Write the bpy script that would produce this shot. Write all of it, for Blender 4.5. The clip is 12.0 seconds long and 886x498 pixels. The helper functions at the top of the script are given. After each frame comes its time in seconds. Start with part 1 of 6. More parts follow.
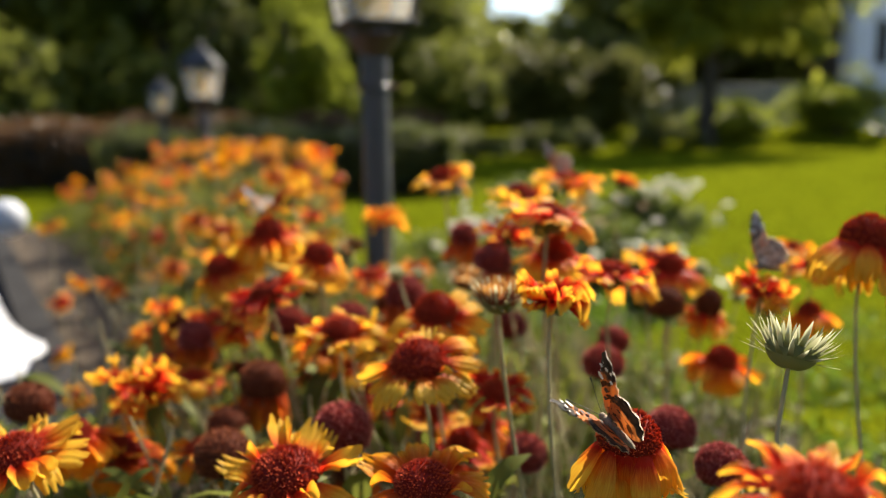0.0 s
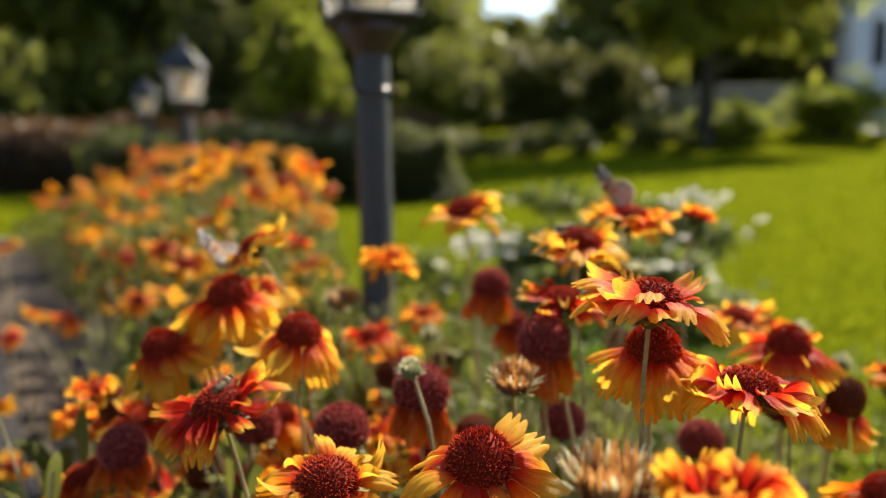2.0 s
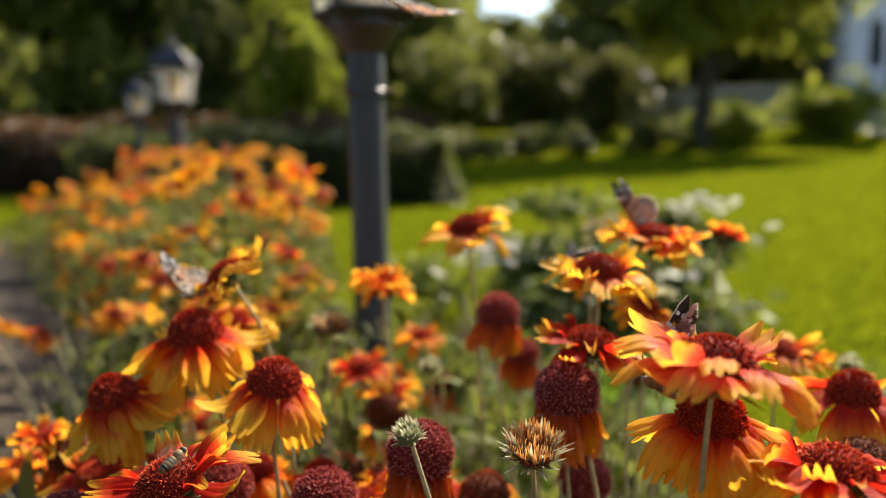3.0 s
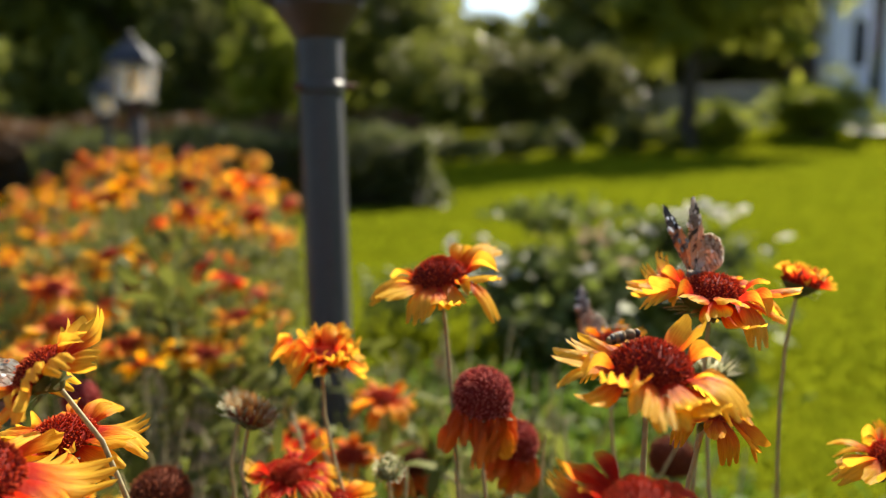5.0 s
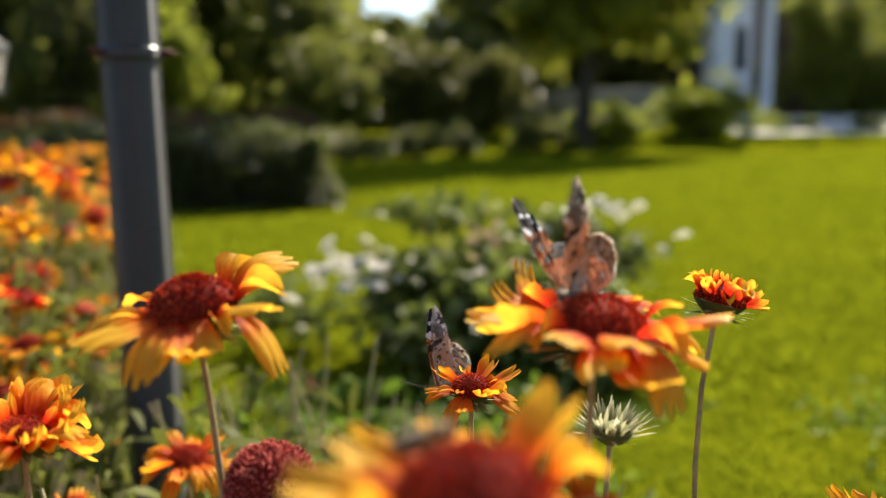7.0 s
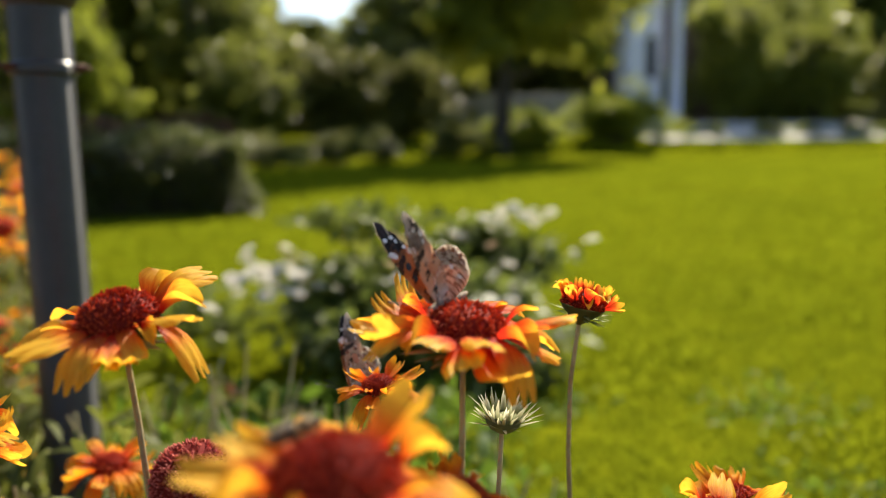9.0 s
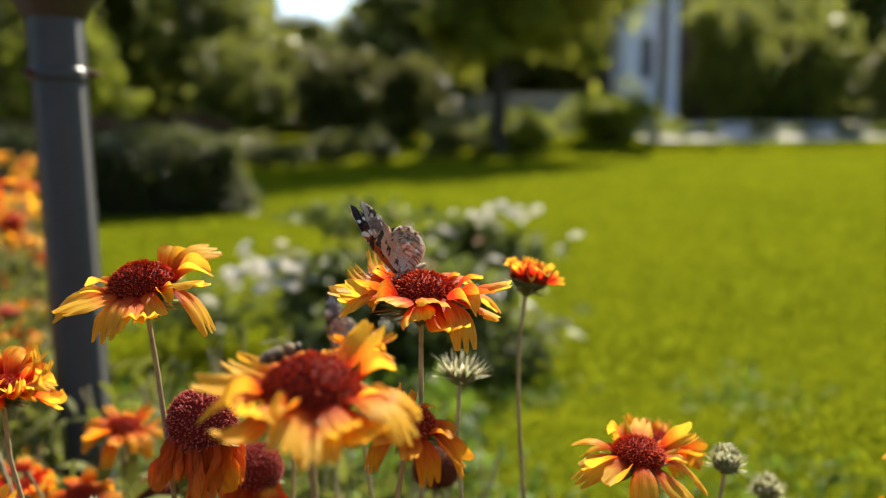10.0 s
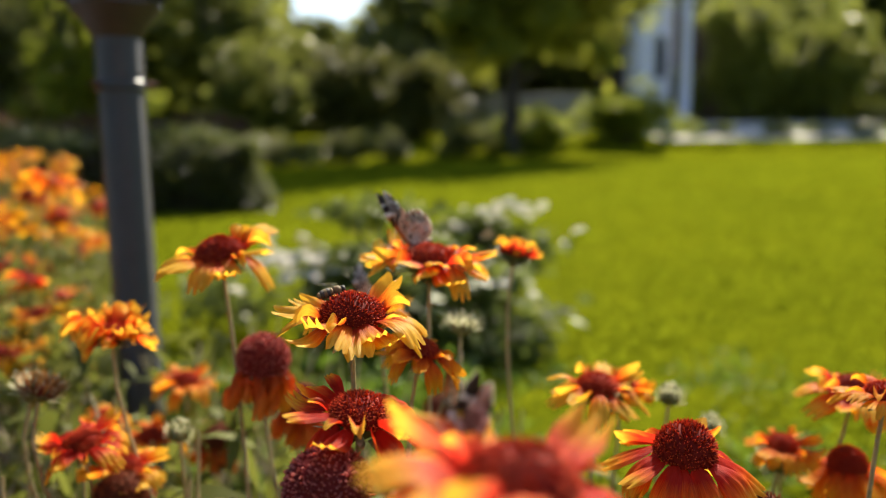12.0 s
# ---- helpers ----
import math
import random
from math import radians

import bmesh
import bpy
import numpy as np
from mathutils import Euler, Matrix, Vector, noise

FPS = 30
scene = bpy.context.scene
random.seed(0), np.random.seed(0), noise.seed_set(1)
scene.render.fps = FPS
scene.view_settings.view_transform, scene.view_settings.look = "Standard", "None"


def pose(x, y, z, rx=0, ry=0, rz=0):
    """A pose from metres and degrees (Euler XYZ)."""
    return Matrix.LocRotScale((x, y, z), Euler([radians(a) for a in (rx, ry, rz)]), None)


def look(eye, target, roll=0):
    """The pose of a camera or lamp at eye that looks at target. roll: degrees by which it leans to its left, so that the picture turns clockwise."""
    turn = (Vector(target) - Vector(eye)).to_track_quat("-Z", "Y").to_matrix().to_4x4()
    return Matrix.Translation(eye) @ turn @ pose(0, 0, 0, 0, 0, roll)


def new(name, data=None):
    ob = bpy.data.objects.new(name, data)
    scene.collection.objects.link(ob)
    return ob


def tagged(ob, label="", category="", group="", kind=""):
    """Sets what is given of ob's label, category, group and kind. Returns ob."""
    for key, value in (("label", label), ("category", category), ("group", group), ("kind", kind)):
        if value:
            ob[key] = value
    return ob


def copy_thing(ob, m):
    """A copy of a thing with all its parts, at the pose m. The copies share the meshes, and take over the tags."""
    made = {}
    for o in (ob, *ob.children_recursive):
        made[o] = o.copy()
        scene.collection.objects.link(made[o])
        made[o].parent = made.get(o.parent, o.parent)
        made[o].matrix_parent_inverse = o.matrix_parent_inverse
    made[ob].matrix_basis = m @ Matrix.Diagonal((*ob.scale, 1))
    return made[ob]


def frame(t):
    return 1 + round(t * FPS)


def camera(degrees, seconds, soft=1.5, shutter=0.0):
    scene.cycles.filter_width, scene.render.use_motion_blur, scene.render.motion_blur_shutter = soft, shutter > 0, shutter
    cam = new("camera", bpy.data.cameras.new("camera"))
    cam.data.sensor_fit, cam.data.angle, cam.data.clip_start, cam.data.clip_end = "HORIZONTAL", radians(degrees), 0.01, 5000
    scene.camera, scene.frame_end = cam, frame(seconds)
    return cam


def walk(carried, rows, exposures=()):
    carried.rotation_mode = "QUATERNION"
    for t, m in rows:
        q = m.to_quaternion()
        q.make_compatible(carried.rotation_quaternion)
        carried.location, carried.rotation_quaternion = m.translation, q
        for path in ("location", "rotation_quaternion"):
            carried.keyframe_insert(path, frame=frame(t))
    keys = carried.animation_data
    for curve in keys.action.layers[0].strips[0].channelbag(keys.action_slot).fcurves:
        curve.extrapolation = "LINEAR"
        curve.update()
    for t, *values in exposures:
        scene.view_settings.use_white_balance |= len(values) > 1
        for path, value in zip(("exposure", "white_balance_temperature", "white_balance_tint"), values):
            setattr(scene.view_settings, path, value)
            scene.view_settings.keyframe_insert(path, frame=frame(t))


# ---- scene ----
cam = camera(59.5, 12.0, soft=1.0)
METRES, EYE, TILT, LEAN, TURN = 1.1, 0.55, -4.2, 0.0, 0.0
ROWS = [
    (0.0, 0.0, 0.0, 0.0, -0.06, -4.26, 0.85),
    (0.5, -0.0092, 0.0522, 0.0142, -0.11, -4.27, 0.81),
    (1.0, -0.0151, 0.1074, 0.0221, -0.25, -4.28, 0.87),
    (1.5, -0.0215, 0.1697, 0.0301, -0.43, -4.28, 0.85),
    (2.0, -0.0259, 0.2332, 0.0371, -0.52, -4.24, 0.87),
    (2.5, -0.0297, 0.2784, 0.0468, -0.72, -4.3, 0.86),
    (3.0, -0.0291, 0.324, 0.0505, -0.8, -4.25, 0.78),
    (5.0, -0.011, 0.533, 0.0701, -1.93, -4.26, 0.98),
    (5.5, 0.0015, 0.5769, 0.0708, -3.13, -4.25, 1.03),
    (6.0, 0.0148, 0.6174, 0.0711, -4.86, -4.22, 1.11),
    (6.5, 0.0297, 0.6607, 0.0688, -6.82, -4.28, 1.11),
    (7.0, 0.0513, 0.6941, 0.0604, -9.08, -4.34, 1.35),
    (7.5, 0.0672, 0.7072, 0.0604, -11.39, -4.28, 1.62),
    (9.5, 0.0495, 0.6173, 0.0657, -15.07, -4.12, 1.62),
    (10.0, 0.0496, 0.5779, 0.0609, -15.09, -4.13, 1.61),
    (10.5, 0.0422, 0.5508, 0.0565, -15.11, -4.15, 1.58),
    (11.0, 0.034, 0.5133, 0.055, -14.98, -4.16, 1.55),
    (11.5, 0.0306, 0.4815, 0.0541, -14.74, -4.16, 1.61),
    (12.0, 0.0223, 0.4526, 0.0554, -14.08, -4.16, 1.55),
]
walk(cam, [(t, pose(0, 0, EYE, TILT, LEAN, TURN) @ pose(METRES * x, METRES * y, METRES * z, 90 + pitch, roll, yaw)) for t, x, y, z, yaw, pitch, roll in ROWS])
cam.data.dof.use_dof = True
cam.data.dof.focus_distance = 0.415
cam.data.dof.aperture_fstop = 3.7

# ---- light ----
SUN_AZ, SUN_EL = 53.0, 43.0          # degrees from +x towards +y, and above the horizon
world = bpy.data.worlds.new("sky")
scene.world = world
world.use_nodes = True
wt = world.node_tree
sky = wt.nodes.new("ShaderNodeTexSky")
sky.sky_type = "NISHITA"
sky.sun_disc = False
sky.sun_elevation = radians(SUN_EL)
sky.sun_rotation = radians(90 - SUN_AZ)
wt.links.new(sky.outputs["Color"], wt.nodes["Background"].inputs["Color"])
wt.nodes["Background"].inputs["Strength"].default_value = 0.092
sun = new("sun", bpy.data.lights.new("sun", "SUN"))
sun.data.energy = 5.0
sun.data.angle = radians(0.55)
sun.data.color = (1.0, 0.90, 0.72)
sun_way = Vector((math.cos(radians(SUN_AZ)) * math.cos(radians(SUN_EL)), math.sin(radians(SUN_AZ)) * math.cos(radians(SUN_EL)), math.sin(radians(SUN_EL))))
sun.matrix_world = look(sun_way * 60, (0, 0, 0))
scene.view_settings.exposure = 1.42


# ---- materials ----
def material(name):
    m = bpy.data.materials.new(name)
    m.use_nodes = True
    return m, m.node_tree.nodes, m.node_tree.links, m.node_tree.nodes["Principled BSDF"]


def ramp(nodes, stops):
    r = nodes.new("ShaderNodeValToRGB")
    while len(r.color_ramp.elements) < len(stops):
        r.color_ramp.elements.new(0.5)
    for e, (p, c) in zip(r.color_ramp.elements, stops):
        e.position, e.color = p, (*c, 1)
    return r


def noise_tex(nodes, links, scale, detail=4.0, vector=None, rough=0.55):
    n = nodes.new("ShaderNodeTexNoise")
    n.inputs["Scale"].default_value, n.inputs["Detail"].default_value = scale, detail
    n.inputs["Roughness"].default_value = rough
    if vector is not None:
        links.new(vector, n.inputs["Vector"])
    return n


def blend(nodes, links, kind, factor, a, b):
    x = nodes.new("ShaderNodeMix")
    x.data_type, x.blend_type = "RGBA", kind
    for socket, value in ((x.inputs[0], factor), (x.inputs[6], a), (x.inputs[7], b)):
        if hasattr(value, "links"):
            links.new(value, socket)
        else:
            socket.default_value = value if isinstance(value, float) else (*value, 1)
    return x.outputs[2]


def maths(nodes, links, kind, a, b=0.0):
    x = nodes.new("ShaderNodeMath")
    x.operation = kind
    for socket, value in zip(x.inputs, (a, b)):
        if hasattr(value, "links"):
            links.new(value, socket)
        else:
            socket.default_value = value
    return x.outputs[0]


def bump(nodes, links, bsdf, height, strength, distance):
    b = nodes.new("ShaderNodeBump")
    b.inputs["Strength"].default_value, b.inputs["Distance"].default_value = strength, distance
    links.new(height, b.inputs["Height"])
    links.new(b.outputs["Normal"], bsdf.inputs["Normal"])


def thin(nodes, links, bsdf, color, share):
    """Lets a share of the light through a thin leaf or petal."""
    t = nodes.new("ShaderNodeBsdfTranslucent")
    mix = nodes.new("ShaderNodeMixShader")
    links.new(color, t.inputs["Color"])
    mix.inputs[0].default_value = share
    links.new(bsdf.outputs[0], mix.inputs[1])
    links.new(t.outputs[0], mix.inputs[2])
    out = [n for n in nodes if n.type == "OUTPUT_MATERIAL"][0]
    links.new(mix.outputs[0], out.inputs["Surface"])


def plain_material(name, c1, c2, scale, rough=0.6, metal=0.0, relief=0.3, fine=0.002, contrast=(0.35, 0.65)):
    m, nodes, links, bsdf = material(name)
    tc = nodes.new("ShaderNodeTexCoord")
    n1 = noise_tex(nodes, links, scale, 6, tc.outputs["Object"])
    n2 = noise_tex(nodes, links, scale * 9, 5, tc.outputs["Object"])
    both = maths(nodes, links, "ADD", maths(nodes, links, "MULTIPLY", n1.outputs["Fac"], 0.6), maths(nodes, links, "MULTIPLY", n2.outputs["Fac"], 0.4))
    r = ramp(nodes, [(contrast[0], c1), (contrast[1], c2)])
    links.new(both, r.inputs["Fac"])
    links.new(r.outputs["Color"], bsdf.inputs["Base Color"])
    bsdf.inputs["Roughness"].default_value, bsdf.inputs["Metallic"].default_value = rough, metal
    bump(nodes, links, bsdf, n2.outputs["Fac"], relief, fine)
    return m


def leaf_material(name, dark, light, share=0.35, rough=0.5, patch=3.0, gloss=0.18):
    m, nodes, links, bsdf = material(name)
    geo = nodes.new("ShaderNodeNewGeometry")
    tc = nodes.new("ShaderNodeTexCoord")
    r = ramp(nodes, [(0.0, dark), (1.0, light)])
    n = noise_tex(nodes, links, patch, 3, tc.outputs["Object"])
    f = maths(nodes, links, "ADD", maths(nodes, links, "MULTIPLY", geo.outputs["Random Per Island"], 0.6), maths(nodes, links, "MULTIPLY", n.outputs["Fac"], 0.4))
    links.new(f, r.inputs["Fac"])
    links.new(r.outputs["Color"], bsdf.inputs["Base Color"])
    bsdf.inputs["Roughness"].default_value = rough
    bsdf.inputs["Specular IOR Level"].default_value = gloss
    thin(nodes, links, bsdf, r.outputs["Color"], share)
    return m


def petal_material(name, base, middle, tip, start, finish, share=0.58):
    """Petal colour runs from the base to the toothed tip, along u, with streaks along the veins."""
    m, nodes, links, bsdf = material(name)
    uv = nodes.new("ShaderNodeUVMap")
    sep = nodes.new("ShaderNodeSeparateXYZ")
    links.new(uv.outputs["UV"], sep.inputs["Vector"])
    info = nodes.new("ShaderNodeObjectInfo")
    geo = nodes.new("ShaderNodeNewGeometry")
    mapping = nodes.new("ShaderNodeMapping")
    mapping.inputs["Scale"].default_value = (2.0, 14.0, 1.0)
    links.new(uv.outputs["UV"], mapping.inputs["Vector"])
    streak = noise_tex(nodes, links, 1.6, 3, mapping.outputs["Vector"])
    chance = maths(nodes, links, "ADD", maths(nodes, links, "MULTIPLY", info.outputs["Random"], 0.5), maths(nodes, links, "MULTIPLY", geo.outputs["Random Per Island"], 0.5))
    u = maths(nodes, links, "ADD", sep.outputs["X"], maths(nodes, links, "MULTIPLY", maths(nodes, links, "SUBTRACT", streak.outputs["Fac"], 0.5), 0.30))
    u = maths(nodes, links, "ADD", u, maths(nodes, links, "MULTIPLY", maths(nodes, links, "SUBTRACT", chance, 0.5), 0.35))
    r = ramp(nodes, [(start, base), ((start + finish) / 2, middle), (finish, tip)])
    links.new(u, r.inputs["Fac"])
    vein = ramp(nodes, [(0.35, (0.82, 0.66, 0.45)), (0.6, (1, 1, 1))])
    links.new(streak.outputs["Fac"], vein.inputs["Fac"])
    shade = blend(nodes, links, "MULTIPLY", 0.6, r.outputs["Color"], vein.outputs["Color"])
    links.new(shade, bsdf.inputs["Base Color"])
    bsdf.inputs["Roughness"].default_value = 0.45
    bsdf.inputs["Specular IOR Level"].default_value = 0.14
    bump(nodes, links, bsdf, streak.outputs["Fac"], 0.7, 0.0016)
    thin(nodes, links, bsdf, blend(nodes, links, "MULTIPLY", 1.0, shade, (1.0, 0.92, 0.78)), share)
    return m


def tipped_material(name, low, high, rough=0.7, share=0.0):
    """For florets and bracts: u runs from the foot to the tip of each piece."""
    m, nodes, links, bsdf = material(name)
    uv = nodes.new("ShaderNodeUVMap")
    sep = nodes.new("ShaderNodeSeparateXYZ")
    links.new(uv.outputs["UV"], sep.inputs["Vector"])
    geo = nodes.new("ShaderNodeNewGeometry")
    f = maths(nodes, links, "ADD", sep.outputs["X"], maths(nodes, links, "MULTIPLY", maths(nodes, links, "SUBTRACT", geo.outputs["Random Per Island"], 0.5), 0.5))
    r = ramp(nodes, [(0.15, low), (0.85, high), (1.15, tuple(min(1.0, 1.35 * c + 0.06) for c in high))])
    links.new(f, r.inputs["Fac"])
    links.new(r.outputs["Color"], bsdf.inputs["Base Color"])
    bsdf.inputs["Roughness"].default_value = rough
    bsdf.inputs["Specular IOR Level"].default_value = 0.12
    if share:
        thin(nodes, links, bsdf, r.outputs["Color"], share)
    return m


YELLOW, RED = (0.86, 0.53, 0.050), (0.56, 0.033, 0.012)
PETAL = {
    "y": petal_material("petal_yellow", RED, (0.82, 0.255, 0.022), YELLOW, 0.14, 0.60),
    "m": petal_material("petal_mixed", (0.54, 0.030, 0.014), (0.82, 0.18, 0.020), YELLOW, 0.30, 0.82),
    "r": petal_material("petal_red", (0.48, 0.021, 0.010), (0.74, 0.105, 0.022), YELLOW, 0.40, 0.86),
    "o": petal_material("petal_orange", (0.50, 0.042, 0.010), (0.76, 0.20, 0.014), (0.85, 0.42, 0.026), 0.08, 0.78),
    "a": petal_material("petal_amber", (0.42, 0.050, 0.005), (0.66, 0.225, 0.005), (0.78, 0.41, 0.009), 0.06, 0.66),
    "p": petal_material("petal_pink", (0.60, 0.045, 0.03), (0.76, 0.15, 0.08), (0.88, 0.52, 0.06), 0.25, 0.88),
    "w": petal_material("petal_withered", (0.52, 0.065, 0.018), (0.72, 0.16, 0.025), (0.76, 0.28, 0.05), 0.08, 0.95, 0.45),
}
M_DISC = tipped_material("disc_maroon", (0.21, 0.018, 0.010), (0.74, 0.11, 0.030), 0.7, 0.4)
M_DISC_FRESH = tipped_material("disc_red", (0.27, 0.020, 0.010), (0.78, 0.13, 0.028), 0.7, 0.4)
M_BALL = tipped_material("seed_head", (0.20, 0.026, 0.022), (0.72, 0.24, 0.20), 0.8, 0.45)
M_BALL_TAN = tipped_material("seed_head_brown", (0.10, 0.026, 0.012), (0.46, 0.14, 0.05), 0.8, 0.3)
M_BRACT = tipped_material("bract_green", (0.10, 0.12, 0.045), (0.30, 0.33, 0.17), 0.6, 0.25)
M_BUD = tipped_material("bud_silver_green", (0.17, 0.18, 0.07), (0.60, 0.57, 0.38), 0.65, 0.4)
M_FLORET = tipped_material("young_floret", (0.20, 0.045, 0.035), (0.50, 0.25, 0.06), 0.6, 0.4)
M_STEM = plain_material("stem", (0.22, 0.18, 0.085), (0.42, 0.36, 0.20), 30, 0.6, 0, 0.4, 0.0006)
M_FOLIAGE = leaf_material("foliage_grey_green", (0.034, 0.044, 0.007), (0.21, 0.225, 0.040), 0.5, 0.6, 9.0)
M_FOLIAGE_BRIGHT = leaf_material("foliage_green", (0.03, 0.065, 0.006), (0.19, 0.28, 0.03), 0.5, 0.55, 6.0)


# ---- building helpers ----
def mesh_of(name, verts, faces, mats, uvs=None, slots=None, smooth=True):
    me = bpy.data.meshes.new(name)
    me.from_pydata([tuple(map(float, v)) for v in verts], [], [tuple(map(int, f)) for f in faces])
    for m in mats:
        me.materials.append(m)
    if uvs is not None:
        layer = me.uv_layers.new(name="UVMap")
        loops = np.empty(len(me.loops), dtype=np.int32)
        me.loops.foreach_get("vertex_index", loops)
        layer.data.foreach_set("uv", np.asarray(uvs, dtype=np.float32)[loops].ravel())
    if slots is not None:
        me.polygons.foreach_set("material_index", np.asarray(slots, dtype=np.int32))
    if smooth:
        me.polygons.foreach_set("use_smooth", np.ones(len(me.polygons), dtype=bool))
    me.update()
    return me


def child(name, me, parent, m=None, label=""):
    ob = new(name, me)
    ob.parent = parent
    if m is not None:
        ob.matrix_basis = m
    return tagged(ob, label=label)


def part(name, bm, mat, parent, label="", m=None, smooth=False):
    me = bpy.data.meshes.new(name)
    if smooth:
        for f in bm.faces:
            f.smooth = True
    bm.to_mesh(me)
    bm.free()
    if smooth:
        me.set_sharp_from_angle(angle=radians(38))
    me.materials.append(mat)
    if parent is None:
        ob = new(name, me)
        return tagged(ob, label=label)
    return child(name, me, parent, m, label)


def box(bm, x0, x1, y0, y1, z0, z1, bevel=0.0):
    r = bmesh.ops.create_cube(bm, size=1.0, matrix=Matrix.LocRotScale(((x0 + x1) / 2, (y0 + y1) / 2, (z0 + z1) / 2), None, (x1 - x0, y1 - y0, z1 - z0)))
    if bevel:
        edges = list({e for v in r["verts"] for e in v.link_edges})
        bmesh.ops.bevel(bm, geom=edges, offset=bevel, segments=2, affect="EDGES", profile=0.5)
    return bm


def lathe(profile, sides=32, turn=0.0):
    """A bmesh turned from (radius, height) pairs."""
    bm = bmesh.new()
    rings = []
    for r, z in profile:
        rings.append([bm.verts.new((r * math.cos(turn + 2 * math.pi * k / sides), r * math.sin(turn + 2 * math.pi * k / sides), z)) for k in range(sides)])
    for a, b in zip(rings, rings[1:]):
        for k in range(sides):
            bm.faces.new((a[k], a[(k + 1) % sides], b[(k + 1) % sides], b[k]))
    bm.faces.new(rings[0][::-1])
    bm.faces.new(rings[-1])
    return bm


def tube_data(points, radii, sides=6):
    """Vertices and faces of a tube along points."""
    pts = [Vector(p) for p in points]
    verts, faces = [], []
    for i, p in enumerate(pts):
        d = (pts[min(i + 1, len(pts) - 1)] - pts[max(i - 1, 0)]).normalized()
        a = d.orthogonal().normalized() if abs(d.z) < 0.2 else d.cross(Vector((0, 1, 0.01))).normalized()
        b = d.cross(a)
        for k in range(sides):
            t = 2 * math.pi * k / sides
            verts.append(p + (a * math.cos(t) + b * math.sin(t)) * radii[i])
    for i in range(len(pts) - 1):
        for k in range(sides):
            faces.append((i * sides + k, i * sides + (k + 1) % sides, (i + 1) * sides + (k + 1) % sides, (i + 1) * sides + k))
    return verts, faces


def unit(v):
    return v / np.maximum(np.linalg.norm(v, axis=1, keepdims=True), 1e-9)


def blades(rng, feet, ways, lengths, widths, sag=0.25, lift=0.12, steps=3):
    """Many lance-shaped leaves: feet, unit directions, lengths, widths; returns verts and faces as arrays."""
    n = len(feet)
    side = unit(np.cross(ways, rng.normal(size=(n, 3)) * 0.6 + np.array([0, 0, 1.0])))
    up = np.cross(side, ways)
    rows = []
    for k in range(steps + 1):
        s = k / steps
        mid = feet + ways * (lengths * s)[:, None] - np.array([0, 0, 1.0]) * (lengths * sag * s * s)[:, None]
        if k == steps:
            rows += [mid]
        elif k == 0:
            rows += [mid]
        else:
            w = (widths * math.sin(math.pi * (0.12 + 0.80 * s)))[:, None]
            rows += [mid + side * w + up * w * lift, mid - side * w + up * w * lift]
    verts = np.stack(rows, axis=1)
    per = verts.shape[1]
    faces = []
    faces.append((0, 1, 2))
    for k in range(1, steps - 1):
        a = 2 * k - 1
        faces.append((a, a + 2, a + 3))
        faces.append((a, a + 3, a + 1))
    a = 2 * (steps - 1) - 1
    faces.append((a, a + 2, a + 1))
    f = np.array(faces)[None] + (np.arange(n) * per)[:, None, None]
    return verts.reshape(-1, 3), f.reshape(-1, 3)


def fast_mesh(name, verts, tris, mat):
    me = bpy.data.meshes.new(name)
    me.vertices.add(len(verts))
    me.vertices.foreach_set("co", np.asarray(verts, dtype=np.float32).ravel())
    me.loops.add(len(tris) * 3)
    me.loops.foreach_set("vertex_index", np.asarray(tris, dtype=np.int32).ravel())
    me.polygons.add(len(tris))
    me.polygons.foreach_set("loop_start", np.arange(0, len(tris) * 3, 3, dtype=np.int32))
    me.polygons.foreach_set("loop_total", np.full(len(tris), 3, dtype=np.int32))
    me.update(calc_edges=True)
    me.materials.append(mat)
    return me


def join_arrays(pieces):
    verts, tris, base = [], [], 0
    for v, t in pieces:
        verts.append(np.asarray(v))
        tris.append(np.asarray(t) + base)
        base += len(v)
    return np.concatenate(verts), np.concatenate(tris)


def leaf_cloud(rng, centre, radii, count, size, shell=0.55, lumps=7, lump=0.45, flat=0.0):
    """Leaves through a lumpy crown: a few overlapping lobes, each a shell of leaves, with an uneven outline."""
    centre, radii = np.array(centre, float), np.array(radii, float)
    feet = []
    per = max(1, count // lumps)
    phase = rng.uniform(0, 6.28)
    for k in range(lumps):
        d = unit(rng.normal(size=(1, 3)))[0]
        # some sides stand out, others fall back
        reach = 1 + 0.30 * math.sin(3.1 * d[0] + phase) * math.cos(2.3 * d[2] - phase) + 0.18 * math.sin(7 * d[0] + 5 * d[2] + 2 * phase)
        c = centre + d * radii * (1 - lump * 0.8) * rng.uniform(0.25, 1.05) * reach
        r = radii * lump * rng.uniform(0.45, 1.45, 3)
        p = unit(rng.normal(size=(per, 3))) * (shell + (1 - shell) * rng.random((per, 1)) ** 0.6)
        p += rng.normal(size=p.shape) * 0.10
        p *= 1 + 0.25 * np.sin(p[:, [0]] * 7 + k) * np.cos(p[:, [1]] * 6 + 2 * k)
        feet.append(c + p * r)
    feet = np.concatenate(feet)
    out = unit((feet - centre) / radii)
    ways = unit(out * 0.8 + rng.normal(size=feet.shape) * 0.7 + np.array([0, 0, -flat]))
    n = len(feet)
    ln = size * rng.uniform(0.6, 1.3, n)
    return blades(rng, feet, ways, ln, ln * rng.uniform(0.22, 0.38, n), 0.2, 0.15, 2)


def ground_height(x, y):
    s = np.clip((np.asarray(y, float) - 17.0) / 7.0, 0, 1)
    return 0.72 * s * s * (3 - 2 * s)


